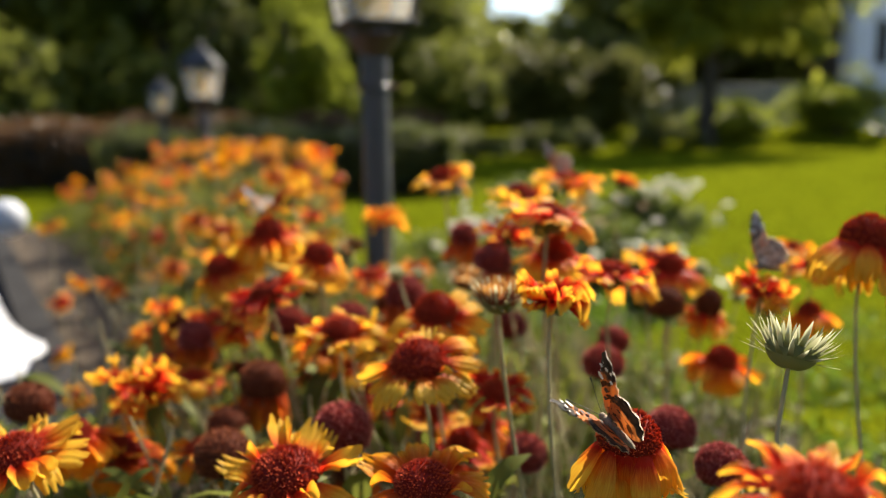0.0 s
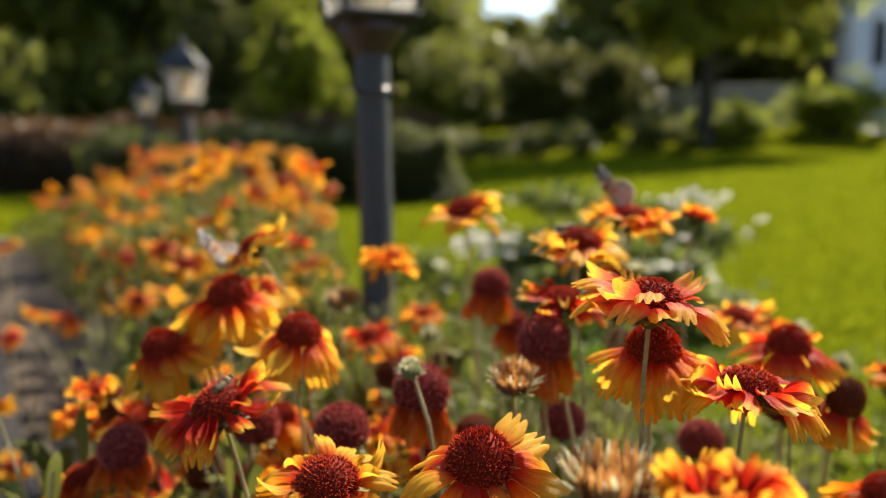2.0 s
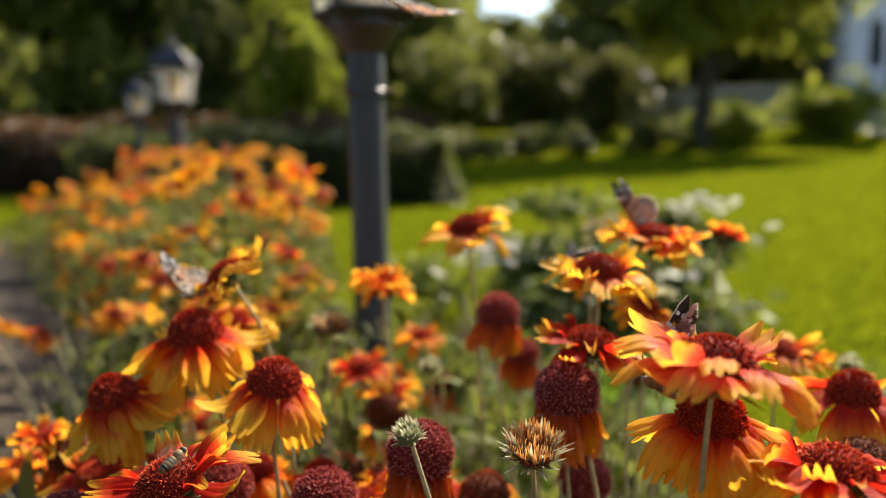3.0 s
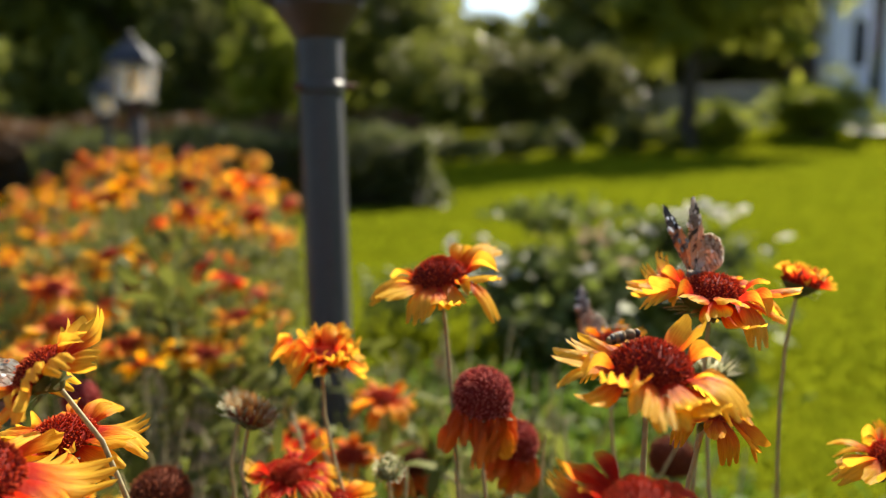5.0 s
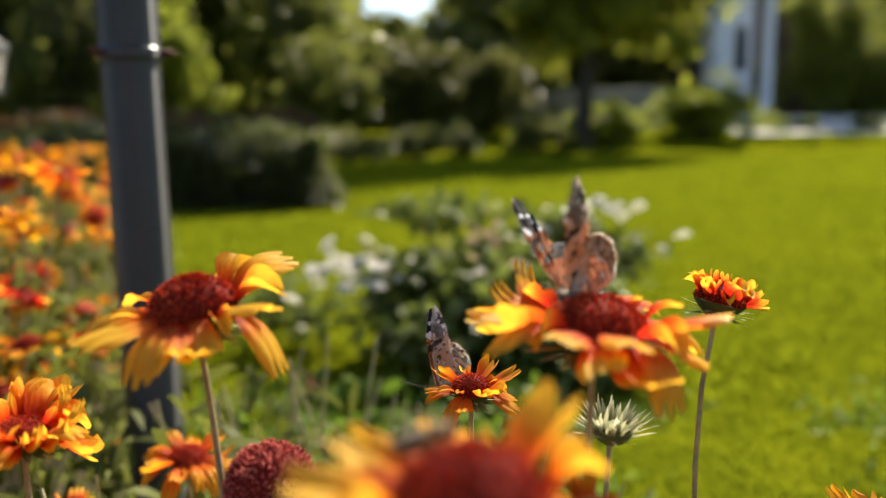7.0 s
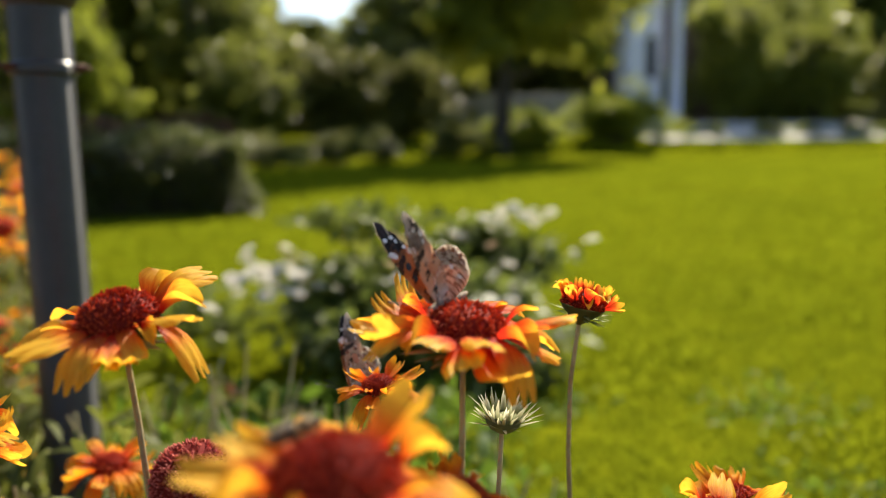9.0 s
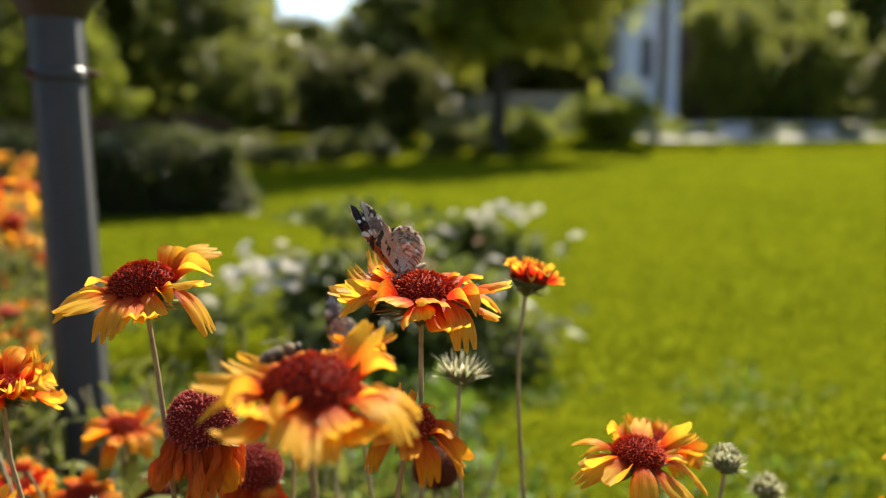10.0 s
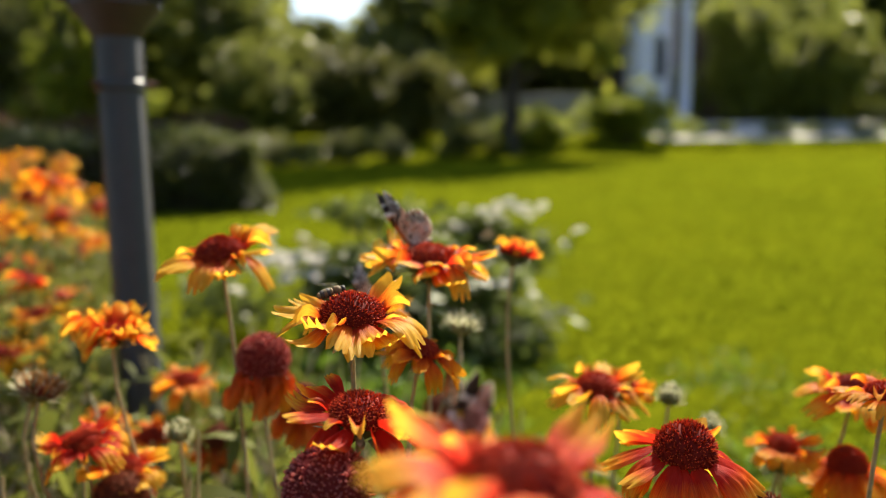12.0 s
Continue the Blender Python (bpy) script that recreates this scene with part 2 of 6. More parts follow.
# ---- ground, bed, paths ----
def grass_material():
    m, nodes, links, bsdf = material("lawn")
    tc = nodes.new("ShaderNodeTexCoord")
    n1 = noise_tex(nodes, links, 0.55, 4, tc.outputs["Object"])
    n2 = noise_tex(nodes, links, 9.0, 5, tc.outputs["Object"])
    n3 = noise_tex(nodes, links, 120.0, 3, tc.outputs["Object"])
    f = maths(nodes, links, "ADD", maths(nodes, links, "MULTIPLY", n1.outputs["Fac"], 0.25), maths(nodes, links, "MULTIPLY", n2.outputs["Fac"], 0.5))
    f = maths(nodes, links, "ADD", f, maths(nodes, links, "MULTIPLY", n3.outputs["Fac"], 0.25))
    r = ramp(nodes, [(0.36, (0.050, 0.062, 0.003)), (0.52, (0.105, 0.118, 0.004)), (0.68, (0.18, 0.185, 0.006))])
    links.new(f, r.inputs["Fac"])
    links.new(r.outputs["Color"], bsdf.inputs["Base Color"])
    bsdf.inputs["Roughness"].default_value = 0.9
    bsdf.inputs["Specular IOR Level"].default_value = 0.0
    bump(nodes, links, bsdf, n3.outputs["Fac"], 0.8, 0.02)
    return m


M_LAWN = grass_material()
M_SOIL = plain_material("soil", (0.025, 0.017, 0.010), (0.085, 0.058, 0.035), 14, 1.0, 0, 1.0, 0.01)
# path and kerb: near-black greys with a low specular level
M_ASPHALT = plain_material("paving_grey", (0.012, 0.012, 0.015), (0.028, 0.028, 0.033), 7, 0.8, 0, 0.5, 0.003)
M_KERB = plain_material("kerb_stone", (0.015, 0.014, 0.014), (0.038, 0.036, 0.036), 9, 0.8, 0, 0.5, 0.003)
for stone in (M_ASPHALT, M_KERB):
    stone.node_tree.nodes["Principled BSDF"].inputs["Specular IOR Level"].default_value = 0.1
M_CONCRETE = plain_material("pale_gravel", (0.36, 0.34, 0.31), (0.52, 0.50, 0.46), 1.4, 0.85, 0, 0.4, 0.004)
# white house paint with the blue of its shaded front put into the colour
M_SHADE_WHITE = plain_material("white_shade_blue", (0.63, 0.66, 0.82), (0.76, 0.78, 0.92), 3, 0.55, 0, 0.2, 0.002)
M_DARKWOOD = plain_material("dark_timber", (0.05, 0.036, 0.027), (0.12, 0.09, 0.065), 2.5, 0.8, 0, 0.5, 0.004)
M_ROOF = plain_material("roof_tile", (0.05, 0.04, 0.036), (0.11, 0.09, 0.08), 2, 0.8, 0, 0.5, 0.006)
M_PANE_DARK = plain_material("window_dark", (0.010, 0.012, 0.016), (0.02, 0.024, 0.03), 2, 0.08, 0, 0.05, 0.001)


def make_ground():
    xs = np.concatenate([np.linspace(-260, -30, 12), np.linspace(-25, 30, 56), np.linspace(36, 260, 12)])
    ys = np.concatenate([np.linspace(-200, -6, 10), np.linspace(-4, 32, 73), np.linspace(36, 400, 12)])
    verts, faces = [], []
    for y in ys:
        for x in xs:
            verts.append((x, y, float(ground_height(x, y)) + 0.012 * math.sin(x * 0.9 + y * 0.4) * (1 if y > 6 else 0)))
    w = len(xs)
    for j in range(len(ys) - 1):
        for i in range(w - 1):
            faces.append((j * w + i, j * w + i + 1, (j + 1) * w + i + 1, (j + 1) * w + i))
    tagged(new("ground", mesh_of("ground", verts, faces, [M_LAWN])), "sunlit yellow-green mown lawn reaching the far shrubs", "lawn", "", "structure")


def strip(name, left, right, z, thick, mat, label, category):
    """A slab between two polylines of equal length."""
    verts, faces = [], []
    n = len(left)
    for k in range(n):
        for (x, y) in (left[k], right[k]):
            g = float(ground_height(x, y))
            verts += [(x, y, g + z), (x, y, g + z - thick)]
    for k in range(n - 1):
        a, b = 4 * k, 4 * (k + 1)
        faces += [(a, a + 2, b + 2, b), (a + 1, b + 1, b + 3, a + 3), (a, b, b + 1, a + 1), (a + 2, a + 3, b + 3, b + 2)]
    faces += [(0, 1, 3, 2), (4 * n - 4, 4 * n - 2, 4 * n - 1, 4 * n - 3)]
    return tagged(new(name, mesh_of(name, verts, faces, [mat], smooth=False)), label, category, "", "structure")


def bed_left(y):
    return -0.62 - 0.20 * max(0.0, 1.0 - y) - (0.62 * max(0.0, y - 1.35))


def bed_right(y):
    return 0.62 - 1.04 * max(0.0, y - 1.35) if y < 2.2 else -0.0175 - 0.25 - 0.18 * (y - 2.2)


make_ground()
YS = [-1.0, 0.0, 0.7, 1.35, 1.6, 1.9, 2.2, 2.8, 3.4, 4.0, 4.7]
strip("flower_bed", [(bed_left(y), y) for y in YS], [(bed_right(y), y) for y in YS], 0.02, 0.08, M_SOIL, "dark brown soil of the flower bed", "flower bed")
strip("garden_path", [(bed_left(y) - 2.2 - 0.2 * y, y) for y in YS + [7.0, 11.0]], [(bed_left(y) - 0.10, y) for y in YS + [7.0, 11.0]], 0.012, 0.08, M_ASPHALT, "very dark grey asphalt garden path beside the bed", "path")
strip("kerb", [(bed_left(y) - 0.10, y) for y in YS], [(bed_left(y) - 0.004, y) for y in YS], 0.05, 0.12, M_KERB, "dark stone kerb between path and bed", "kerb")
# ---- blanket flowers ----
def petal_mesh(kind, style, fine=True, cache={}):
    """A wedge-shaped petal of unit length along x with a three-lobed tip; 'finger' petals are short and nearly rolled up."""
    key = (kind, style, fine)
    if key in cache:
        return cache[key]
    c1, c2, c3, cup, wide, twist = {
        "flat": (0.10, -0.12, -0.02, -0.22, 0.45, 0.05), "arch": (0.40, -0.30, -0.42, -0.30, 0.46, 0.12), "rise": (0.06, 0.22, 0.0, 0.35, 0.46, -0.10),
        "droop": (0.18, -0.80, -0.05, -0.34, 0.45, 0.08), "roll": (0.05, 0.05, 0.05, 1.05, 0.42, 0.20), "curl": (0.05, -0.62, 0.80, -0.20, 0.44, -0.12),
        "finger": (0.35, 0.40, -0.95, 1.5, 0.44, 0.10), "spoon": (0.50, -0.25, -0.30, 0.75, 0.56, 0.04), "trumpet": (0.0, 0.25, -0.1, 1.3, 0.36, -0.2), "wither": (0.10, -0.30, 0.10, -0.8, 0.27, 0.55)}[kind]
    verts, uvs, faces = [], [], []
    rows, cols = (10, 13) if fine else (5, 7)
    deep = 0.06 if kind in ("finger", "spoon") else 0.18
    for i in range(rows):
        s = i / (rows - 1)
        half = wide * (0.26 + 1.05 * s ** 0.9 - 0.50 * s ** 3.0) * 0.72
        if kind == "trumpet":
            half = wide * (0.30 + 0.25 * s + 0.75 * s ** 5) * 0.60
        elif kind == "spoon":
            half = wide * (0.28 + 0.85 * s - 0.55 * s ** 4) * 0.55
        for j in range(cols):
            v = 2 * j / (cols - 1) - 1
            # three rounded fingers at the tip, the middle one longest
            finger = 1 - deep + deep * abs(math.cos(1.5 * math.pi * v)) ** 0.55 - 0.05 * abs(v) - (0.10 if abs(v) > 0.95 else 0.0)
            x = s * (finger * s ** 5 + (0.90 - 0.10 * v * v) * (1 - s ** 5))
            y = half * v * (1 - 0.06 * s ** 6) + 0.05 * twist * math.sin(3 * s)
            z = c1 * x + c2 * x * x + c3 * x ** 3 + cup * half * v * v + twist * x * y
            # each finger is rounded across, with a furrow on either side of the middle one
            z += (0.022 + 0.014 * s) * s * math.cos(v * 3 * math.pi) * (0.5 if kind in ("finger", "trumpet") else 1.0)
            # the edge waves a little, and the fingers curl
            z += 0.022 * s * v * v * math.sin(8 * s + (2.4 if v > 0 else 0.0) + 9 * twist)
            z += 0.07 * s ** 6 * (0.6 * v + 0.4 * math.cos(4 * v + 20 * twist))
            if kind == "wither":
                z += 0.07 * math.sin(9 * s + 3 * v) * s + 0.05 * math.sin(7 * v + 5 * s)
            verts.append((x, y, z))
            uvs.append((x, 0.5 + 0.5 * v))
    for i in range(rows - 1):
        for j in range(cols - 1):
            a = i * cols + j
            faces.append((a, a + cols, a + cols + 1, a + 1))
    cache[key] = mesh_of("petal", verts, faces, [PETAL[style]], uvs)
    return cache[key]


def dome_mesh(kind, cache={}):
    """The disc of a flower: a dome set with small pointed florets on a spiral; unit radius."""
    if kind in cache:
        return cache[kind]
    height, count, length, thick, mat, start = {"disc": (0.80, 760, 0.11, 0.034, M_DISC, 0.0), "fresh": (0.68, 760, 0.12, 0.034, M_DISC_FRESH, 0.0),
                                                "ball": (0.94, 1000, 0.11, 0.036, M_BALL, -0.55), "small": (0.80, 130, 0.16, 0.09, M_DISC, 0.0), "small_ball": (0.94, 160, 0.13, 0.08, M_BALL, -0.55), "tan": (0.94, 850, 0.13, 0.028, M_BALL_TAN, -0.55)}[kind]
    rng = np.random.default_rng(len(kind) * 7 + 1)
    verts, faces, uvs = [], [], []

    def surface(c, phi):
        # c: height from the foot (start) to the top (1)
        r = math.sqrt(max(0.0, 1 - c * c)) if c > 0 else math.sqrt(max(0.0, 1 - (c * 0.85) ** 2))
        return Vector((r * math.cos(phi), r * math.sin(phi), (c - min(0, start)) * height if start < 0 else c * height))

    rings = 8
    for i in range(rings + 1):
        c = start + (0.995 - start) * i / rings
        for k in range(20):
            verts.append(surface(c, 2 * math.pi * k / 20) * 0.95)
            uvs.append((0.05, 0.5))
    for i in range(rings):
        for k in range(20):
            faces.append((i * 20 + k, i * 20 + (k + 1) % 20, (i + 1) * 20 + (k + 1) % 20, (i + 1) * 20 + k))
    faces.append(tuple(rings * 20 + k for k in range(20)))
    golden = math.pi * (3 - math.sqrt(5))
    mid = Vector((0, 0, -start * height * 0.6))
    for k in range(count):
        c = start + (1 - start) * (k + 0.5) / count
        p = surface(min(0.999, max(start, c + rng.normal(0, 0.02))), k * golden + rng.normal(0, 0.05))
        n = Vector(((p.x), (p.y), (p.z - mid.z) * 0.9 + 0.12)).normalized()
        n = (n + Vector(rng.normal(size=3) * (0.45 if start < 0 else 0.30))).normalized()
        a = n.orthogonal().normalized()
        b = n.cross(a)
        ln = length * rng.uniform(0.5, 1.4)
        base = len(verts)
        q = p * 0.93
        for up, spread, u in ((0.0, 1.0, 0.0), (0.72, 0.6, 0.6)):
            for t in range(3):
                w = a * math.cos(t * 2.0944) + b * math.sin(t * 2.0944)
                verts.append(q + n * ln * up + w * thick * spread)
                uvs.append((u, 0.5))
        verts.append(q + n * ln * 1.1)
        uvs.append((1.0, 0.5))
        for t in range(3):
            u = (t + 1) % 3
            faces.append((base + t, base + u, base + 3 + u, base + 3 + t))
            faces.append((base + 3 + t, base + 3 + u, base + 6))
    cache[kind] = mesh_of("disc", verts, faces, [mat], uvs, smooth=False)
    return cache[kind]


def bract_mesh(kind, cache={}):
    """Hairy pointed bracts below the flower ('calyx'), or round a bud ('bud'); unit radius."""
    if kind in cache:
        return cache[kind]
    rng = np.random.default_rng(5 if kind != "calyx" else 6)
    verts, faces, uvs = [], [], []
    layers = [(-0.55, 0.15, 0.62, 18), (-0.25, 0.65, 0.66, 22), (0.10, 1.00, 0.62, 24), (0.45, 1.25, 0.55, 22), (0.9, 1.45, 0.45, 16), (1.0, 1.5, 0.38, 8)] if kind == "bud" else [(-0.55, 0.30, 0.85, 18), (-0.35, 0.70, 1.0, 22), (-0.10, 0.95, 0.95, 22), (0.05, 1.15, 0.8, 18)] if kind == "cupbud" else [(-0.45, 0.1, 0.9, 13), (-0.75, -0.2, 0.75, 11)]
    mat = M_BRACT if kind == "calyx" else M_BUD
    if kind != "calyx":
        for i in range(6):
            t = math.pi * (0.12 + (0.6 if kind == "bud" else 0.42) * i / 5)
            for k in range(12):
                verts.append((0.72 * math.sin(t) * math.cos(k * math.pi / 6), 0.72 * math.sin(t) * math.sin(k * math.pi / 6), -0.62 * math.cos(t) - 0.05))
                uvs.append((0.15, 0.5))
        for i in range(5):
            for k in range(12):
                faces.append((i * 12 + k, i * 12 + (k + 1) % 12, (i + 1) * 12 + (k + 1) % 12, (i + 1) * 12 + k))
        faces.append(tuple(60 + k for k in range(12)))
    else:
        for i, (r, z) in enumerate(((0.10, -0.75), (0.35, -0.55), (0.75, -0.22), (0.95, 0.02))):
            for k in range(12):
                verts.append((r * math.cos(k * math.pi / 6), r * math.sin(k * math.pi / 6), z))
                uvs.append((0.1, 0.5))
        for i in range(3):
            for k in range(12):
                faces.append((i * 12 + k, i * 12 + (k + 1) % 12, (i + 1) * 12 + (k + 1) % 12, (i + 1) * 12 + k))
    for z, slope, ln, n in layers:
        for k in range(n):
            phi = 2 * math.pi * (k + rng.uniform(-0.3, 0.3)) / n
            e = slope + rng.uniform(-0.25, 0.25)
            o = Vector((math.cos(phi), math.sin(phi), 0))
            s = Vector((-math.sin(phi), math.cos(phi), 0))
            root = o * (0.55 if kind == "calyx" else 0.62) * (1 if z < 0.8 else 0.5) + Vector((0, 0, z * 0.6))
            w = o * math.cos(e) + Vector((0, 0, math.sin(e)))
            l2 = ln * rng.uniform(0.7, 1.15)
            base = len(verts)
            half = 0.13 if kind == "calyx" else 0.085
            tip = root + w * l2 + o * 0.12 * l2 * rng.uniform(-1, 1.6)
            verts += [root - s * half, root + s * half, root + w * l2 * 0.55 - s * half * 0.8, root + w * l2 * 0.55 + s * half * 0.8, tip]
            uvs += [(0.1, 0.5), (0.1, 0.5), (0.6, 0.5), (0.6, 0.5), (1.0, 0.5)]
            faces += [(base, base + 1, base + 3, base + 2), (base + 2, base + 3, base + 4)]
    cache[kind] = mesh_of("bract", verts, faces, [mat], uvs)
    return cache[kind]


def floret_tuft(cache={}):
    """Upright pointed florets that fill the cup of an opening bud; unit radius."""
    if "tuft" in cache:
        return cache["tuft"]
    rng = np.random.default_rng(9)
    verts, faces, uvs = [], [], []
    for k in range(150):
        r, phi = 0.86 * math.sqrt((k + 0.5) / 150), k * 2.39996
        o = Vector((math.cos(phi), math.sin(phi), 0))
        w = (o * r * 0.42 + Vector(rng.normal(size=3) * 0.06) + Vector((0, 0, 1))).normalized()
        side = w.cross(o).normalized()
        root, ln, base = o * r + Vector((0, 0, -0.12)), rng.uniform(0.55, 0.95) + 0.12 * r, len(verts)
        verts += [root - side * 0.055, root + side * 0.055, root + o * 0.05 + w * ln * 0.7 + side * 0.045, root + o * 0.05 + w * ln * 0.7 - side * 0.045, root + w * ln]
        uvs += [(0.05, 0.5), (0.05, 0.5), (0.6, 0.5), (0.6, 0.5), (1.0, 0.5)]
        faces += [(base, base + 1, base + 2, base + 3), (base + 3, base + 2, base + 4)]
    cache["tuft"] = mesh_of("floret_tuft", verts, faces, [M_FLORET], uvs)
    return cache["tuft"]


def head_frame(tilt, lean):
    """Which way a head faces: tilted towards -y, and over towards +x, in degrees."""
    return Euler((radians(tilt), radians(lean), 0)).to_matrix().to_4x4()


LABELS = {
    "double": "frilly double red and yellow blanket flower", "cupbud": "half-open hairy green blanket flower bud",
    "full": "open red and yellow blanket flower on a tall stem", "droop": "yellow blanket flower with drooping petals and maroon disc",
    "ball": "spent blanket flower, maroon ball with hanging withered petals", "bud": "hairy silver-green blanket flower bud on a bare stem",
    "cup": "half-open small blanket flower with upright yellow tips", "bare": "round brown blanket flower seed head without petals",
}


def stem(parent, foot, head, way, radius=0.0014):
    """The stem bends from its foot to the back of the head."""
    h = Vector(head) - Vector(foot)
    p2 = h - Vector(way) * min(0.09, h.length * 0.3)
    pts = []
    for k in range(9):
        s = k / 8
        # cubic from the ground to the head
        a, b, c, d = Vector((0, 0, 0)), Vector((0, 0, h.z * 0.4)), p2, h
        pts.append(a * (1 - s) ** 3 + b * 3 * s * (1 - s) ** 2 + c * 3 * s * s * (1 - s) + d * s ** 3)
    v, f = tube_data(pts, [radius * (1.35 - 0.35 * k / 8) for k in range(9)])
    child("stem", mesh_of("stem", v, f, [M_STEM]), parent)


def blanket_flower(x, y, z, kind="full", width=0.085, style="y", tilt=12, lean=0, seed=1, foot=None, fall=0.0, count=20, label="", disc=None, spin=0.0, lift=(), eye=1.0):
    """One flower on its own stem. (x, y, z): the middle of its disc; width: across the petals (buds and balls: across the ball);
    lift: sectors (heading, half width, degrees) in which the petals stand higher or hang lower;
    eye: how much wider than usual its disc is."""
    rng = np.random.default_rng(seed)
    fx, fy = foot if foot else (x + 0.040 - 0.14 * max(-0.3, min(0.3, x)) + rng.uniform(-0.03, 0.03), y + rng.uniform(-0.03, 0.05))
    thing = tagged(new("blanket_flower"), label or LABELS[kind], "flower", "blanket flowers in the bed")
    thing.location = (fx, fy, 0.015)
    head = Matrix.Translation((x - fx, y - fy, z - 0.015)) @ head_frame(tilt, lean) @ pose(0, 0, 0, 0, 0, spin + seed * 37.0)
    way = head.to_3x3() @ Vector((0, 0, 1))

    def put(name, me, m, s, lab=""):
        return child(name, me, thing, head @ m @ Matrix.Diagonal((s, s, s, 1)), lab)

    if kind in ("bud", "cupbud"):
        stem(thing, (fx, fy, 0.015), Vector((x, y, z)) - way * width * 0.25, way, 0.0014)
        put("bud", bract_mesh(kind), Matrix(), width * 0.5)
        if style == "r":
            put("floret_tuft", floret_tuft(), Matrix(), width * 0.5, "upright red-brown florets with yellow tips")
        return thing
    if kind in ("ball", "bare"):
        r = width * 0.5
        stem(thing, (fx, fy, 0.015), Vector((x, y, z)) - way * r * 0.8, way, 0.0014)
        put("seed_head", dome_mesh(disc or "ball"), Matrix.Translation((0, 0, -r * 0.62)), r)
        if kind == "ball":
            for k in range(count + 6):
                ph = 360 * (k + rng.uniform(-0.3, 0.3)) / (count + 6)
                put("petal", petal_mesh("wither" if rng.random() < 0.9 else "droop", "w" if rng.random() < 0.7 else "o"),
                    pose(0, 0, -r * 0.55, 0, 0, ph) @ pose(r * 0.80, 0, 0, 0, 74 + rng.uniform(-16, 12), 0) @ pose(0, 0, 0, rng.uniform(-35, 35), 0, rng.uniform(-8, 8)), r * rng.uniform(1.0, 1.75))
        put("calyx", bract_mesh("calyx"), Matrix.Translation((0, 0, -r * 0.55)), r * 0.75)
        return thing
    rd = width * eye * {"full": 0.205, "double": 0.15, "droop": 0.225, "cup": 0.36}[kind]
    stem(thing, (fx, fy, 0.015), Vector((x, y, z)) - way * rd * 0.8, way, 0.0014)
    put("disc", dome_mesh(disc or ("fresh" if kind in ("full", "double") else "disc")), Matrix.Translation((0, 0, -rd * 0.2)) @ Matrix.Diagonal((1, 1, 1.35 if kind == "droop" else 1.0, 1)), rd)
    put("calyx", bract_mesh("calyx"), Matrix.Translation((0, 0, -rd * 0.25)), rd * (0.66 if kind == "droop" else 1.05))
    for k in range(count):
        ph = 360 * (k + rng.uniform(-0.32, 0.32)) / count
        layer = k % 2
        if kind == "full":
            inner = k % 3 == 0
            rise = rng.normal(1, 9) - 12 * layer - fall
            ln = width * rng.uniform(0.31, 0.39)
            shape = rng.choice(["flat", "arch", "rise", "droop", "roll", "curl"], p=[0.26, 0.26, 0.08, 0.14, 0.12, 0.14])
            r0 = rd * 0.86
            if inner and rng.random() < 0.75:
                # short half-rolled petals standing round the disc
                rise, ln, shape, r0 = rng.uniform(-12, 30), width * rng.uniform(0.15, 0.23), "spoon" if rng.random() < 0.6 else "finger", rd * 1.0
        elif kind == "double":
            # frilly: many short curled petals at all slants
            rise = rng.normal(0, 24) - 14 * layer - fall + (26 if k % 3 == 0 else 0)
            ln = width * rng.uniform(0.19, 0.33)
            shape = rng.choice(["flat", "arch", "trumpet", "finger", "roll", "curl"], p=[0.10, 0.14, 0.34, 0.18, 0.12, 0.12])
            r0 = rd * rng.uniform(0.55, 0.95)
        elif kind == "droop":
            rise = rng.normal(-34, 11) - 12 * layer - fall
            ln = width * rng.uniform(0.36, 0.46)
            shape = rng.choice(["flat", "arch", "droop", "roll", "curl"], p=[0.26, 0.30, 0.20, 0.10, 0.14])
            r0 = rd * 0.92
        else:
            rise = rng.normal(52, 12) - 16 * layer - fall
            ln = width * rng.uniform(0.30, 0.42)
            shape = rng.choice(["trumpet", "roll", "finger"])
            r0 = rd * 0.80
        heading = (ph + spin + seed * 37.0) % 360
        for at, half, more in lift:
            if abs((heading - at + 180) % 360 - 180) < half:
                rise += more
        put("petal", petal_mesh(str(shape), style), pose(0, 0, -rd * (0.12 + 0.10 * layer), 0, 0, ph) @ pose(r0, 0, 0, 0, -rise, 0) @ pose(0, 0, 0, rng.uniform(-22, 22), 0, rng.uniform(-9, 9)), ln)
    return thing


# ---- path lamps ----
M_POST = plain_material("post_paint", (0.022, 0.021, 0.026), (0.040, 0.037, 0.044), 18, 0.40, 0.0, 0.15, 0.0006)
M_POST.node_tree.nodes["Principled BSDF"].inputs["Specular IOR Level"].default_value = 0.7
# drawn along the tube, so that the sun stretches to a streak
M_POST.node_tree.nodes["Principled BSDF"].inputs["Anisotropic"].default_value = 0.92
M_POST.node_tree.nodes["Principled BSDF"].inputs["Anisotropic Rotation"].default_value = 0.25
post_tangent = M_POST.node_tree.nodes.new("ShaderNodeTangent")
post_tangent.direction_type, post_tangent.axis = "RADIAL", "Z"
M_POST.node_tree.links.new(post_tangent.outputs["Tangent"], M_POST.node_tree.nodes["Principled BSDF"].inputs["Tangent"])
M_IRON = plain_material("lantern_iron", (0.012, 0.013, 0.018), (0.032, 0.033, 0.042), 12, 0.65, 0.0, 0.3, 0.0008)
M_NECK = plain_material("neck_paint", (0.035, 0.022, 0.020), (0.075, 0.050, 0.045), 20, 0.45, 0.0, 0.3, 0.0006)
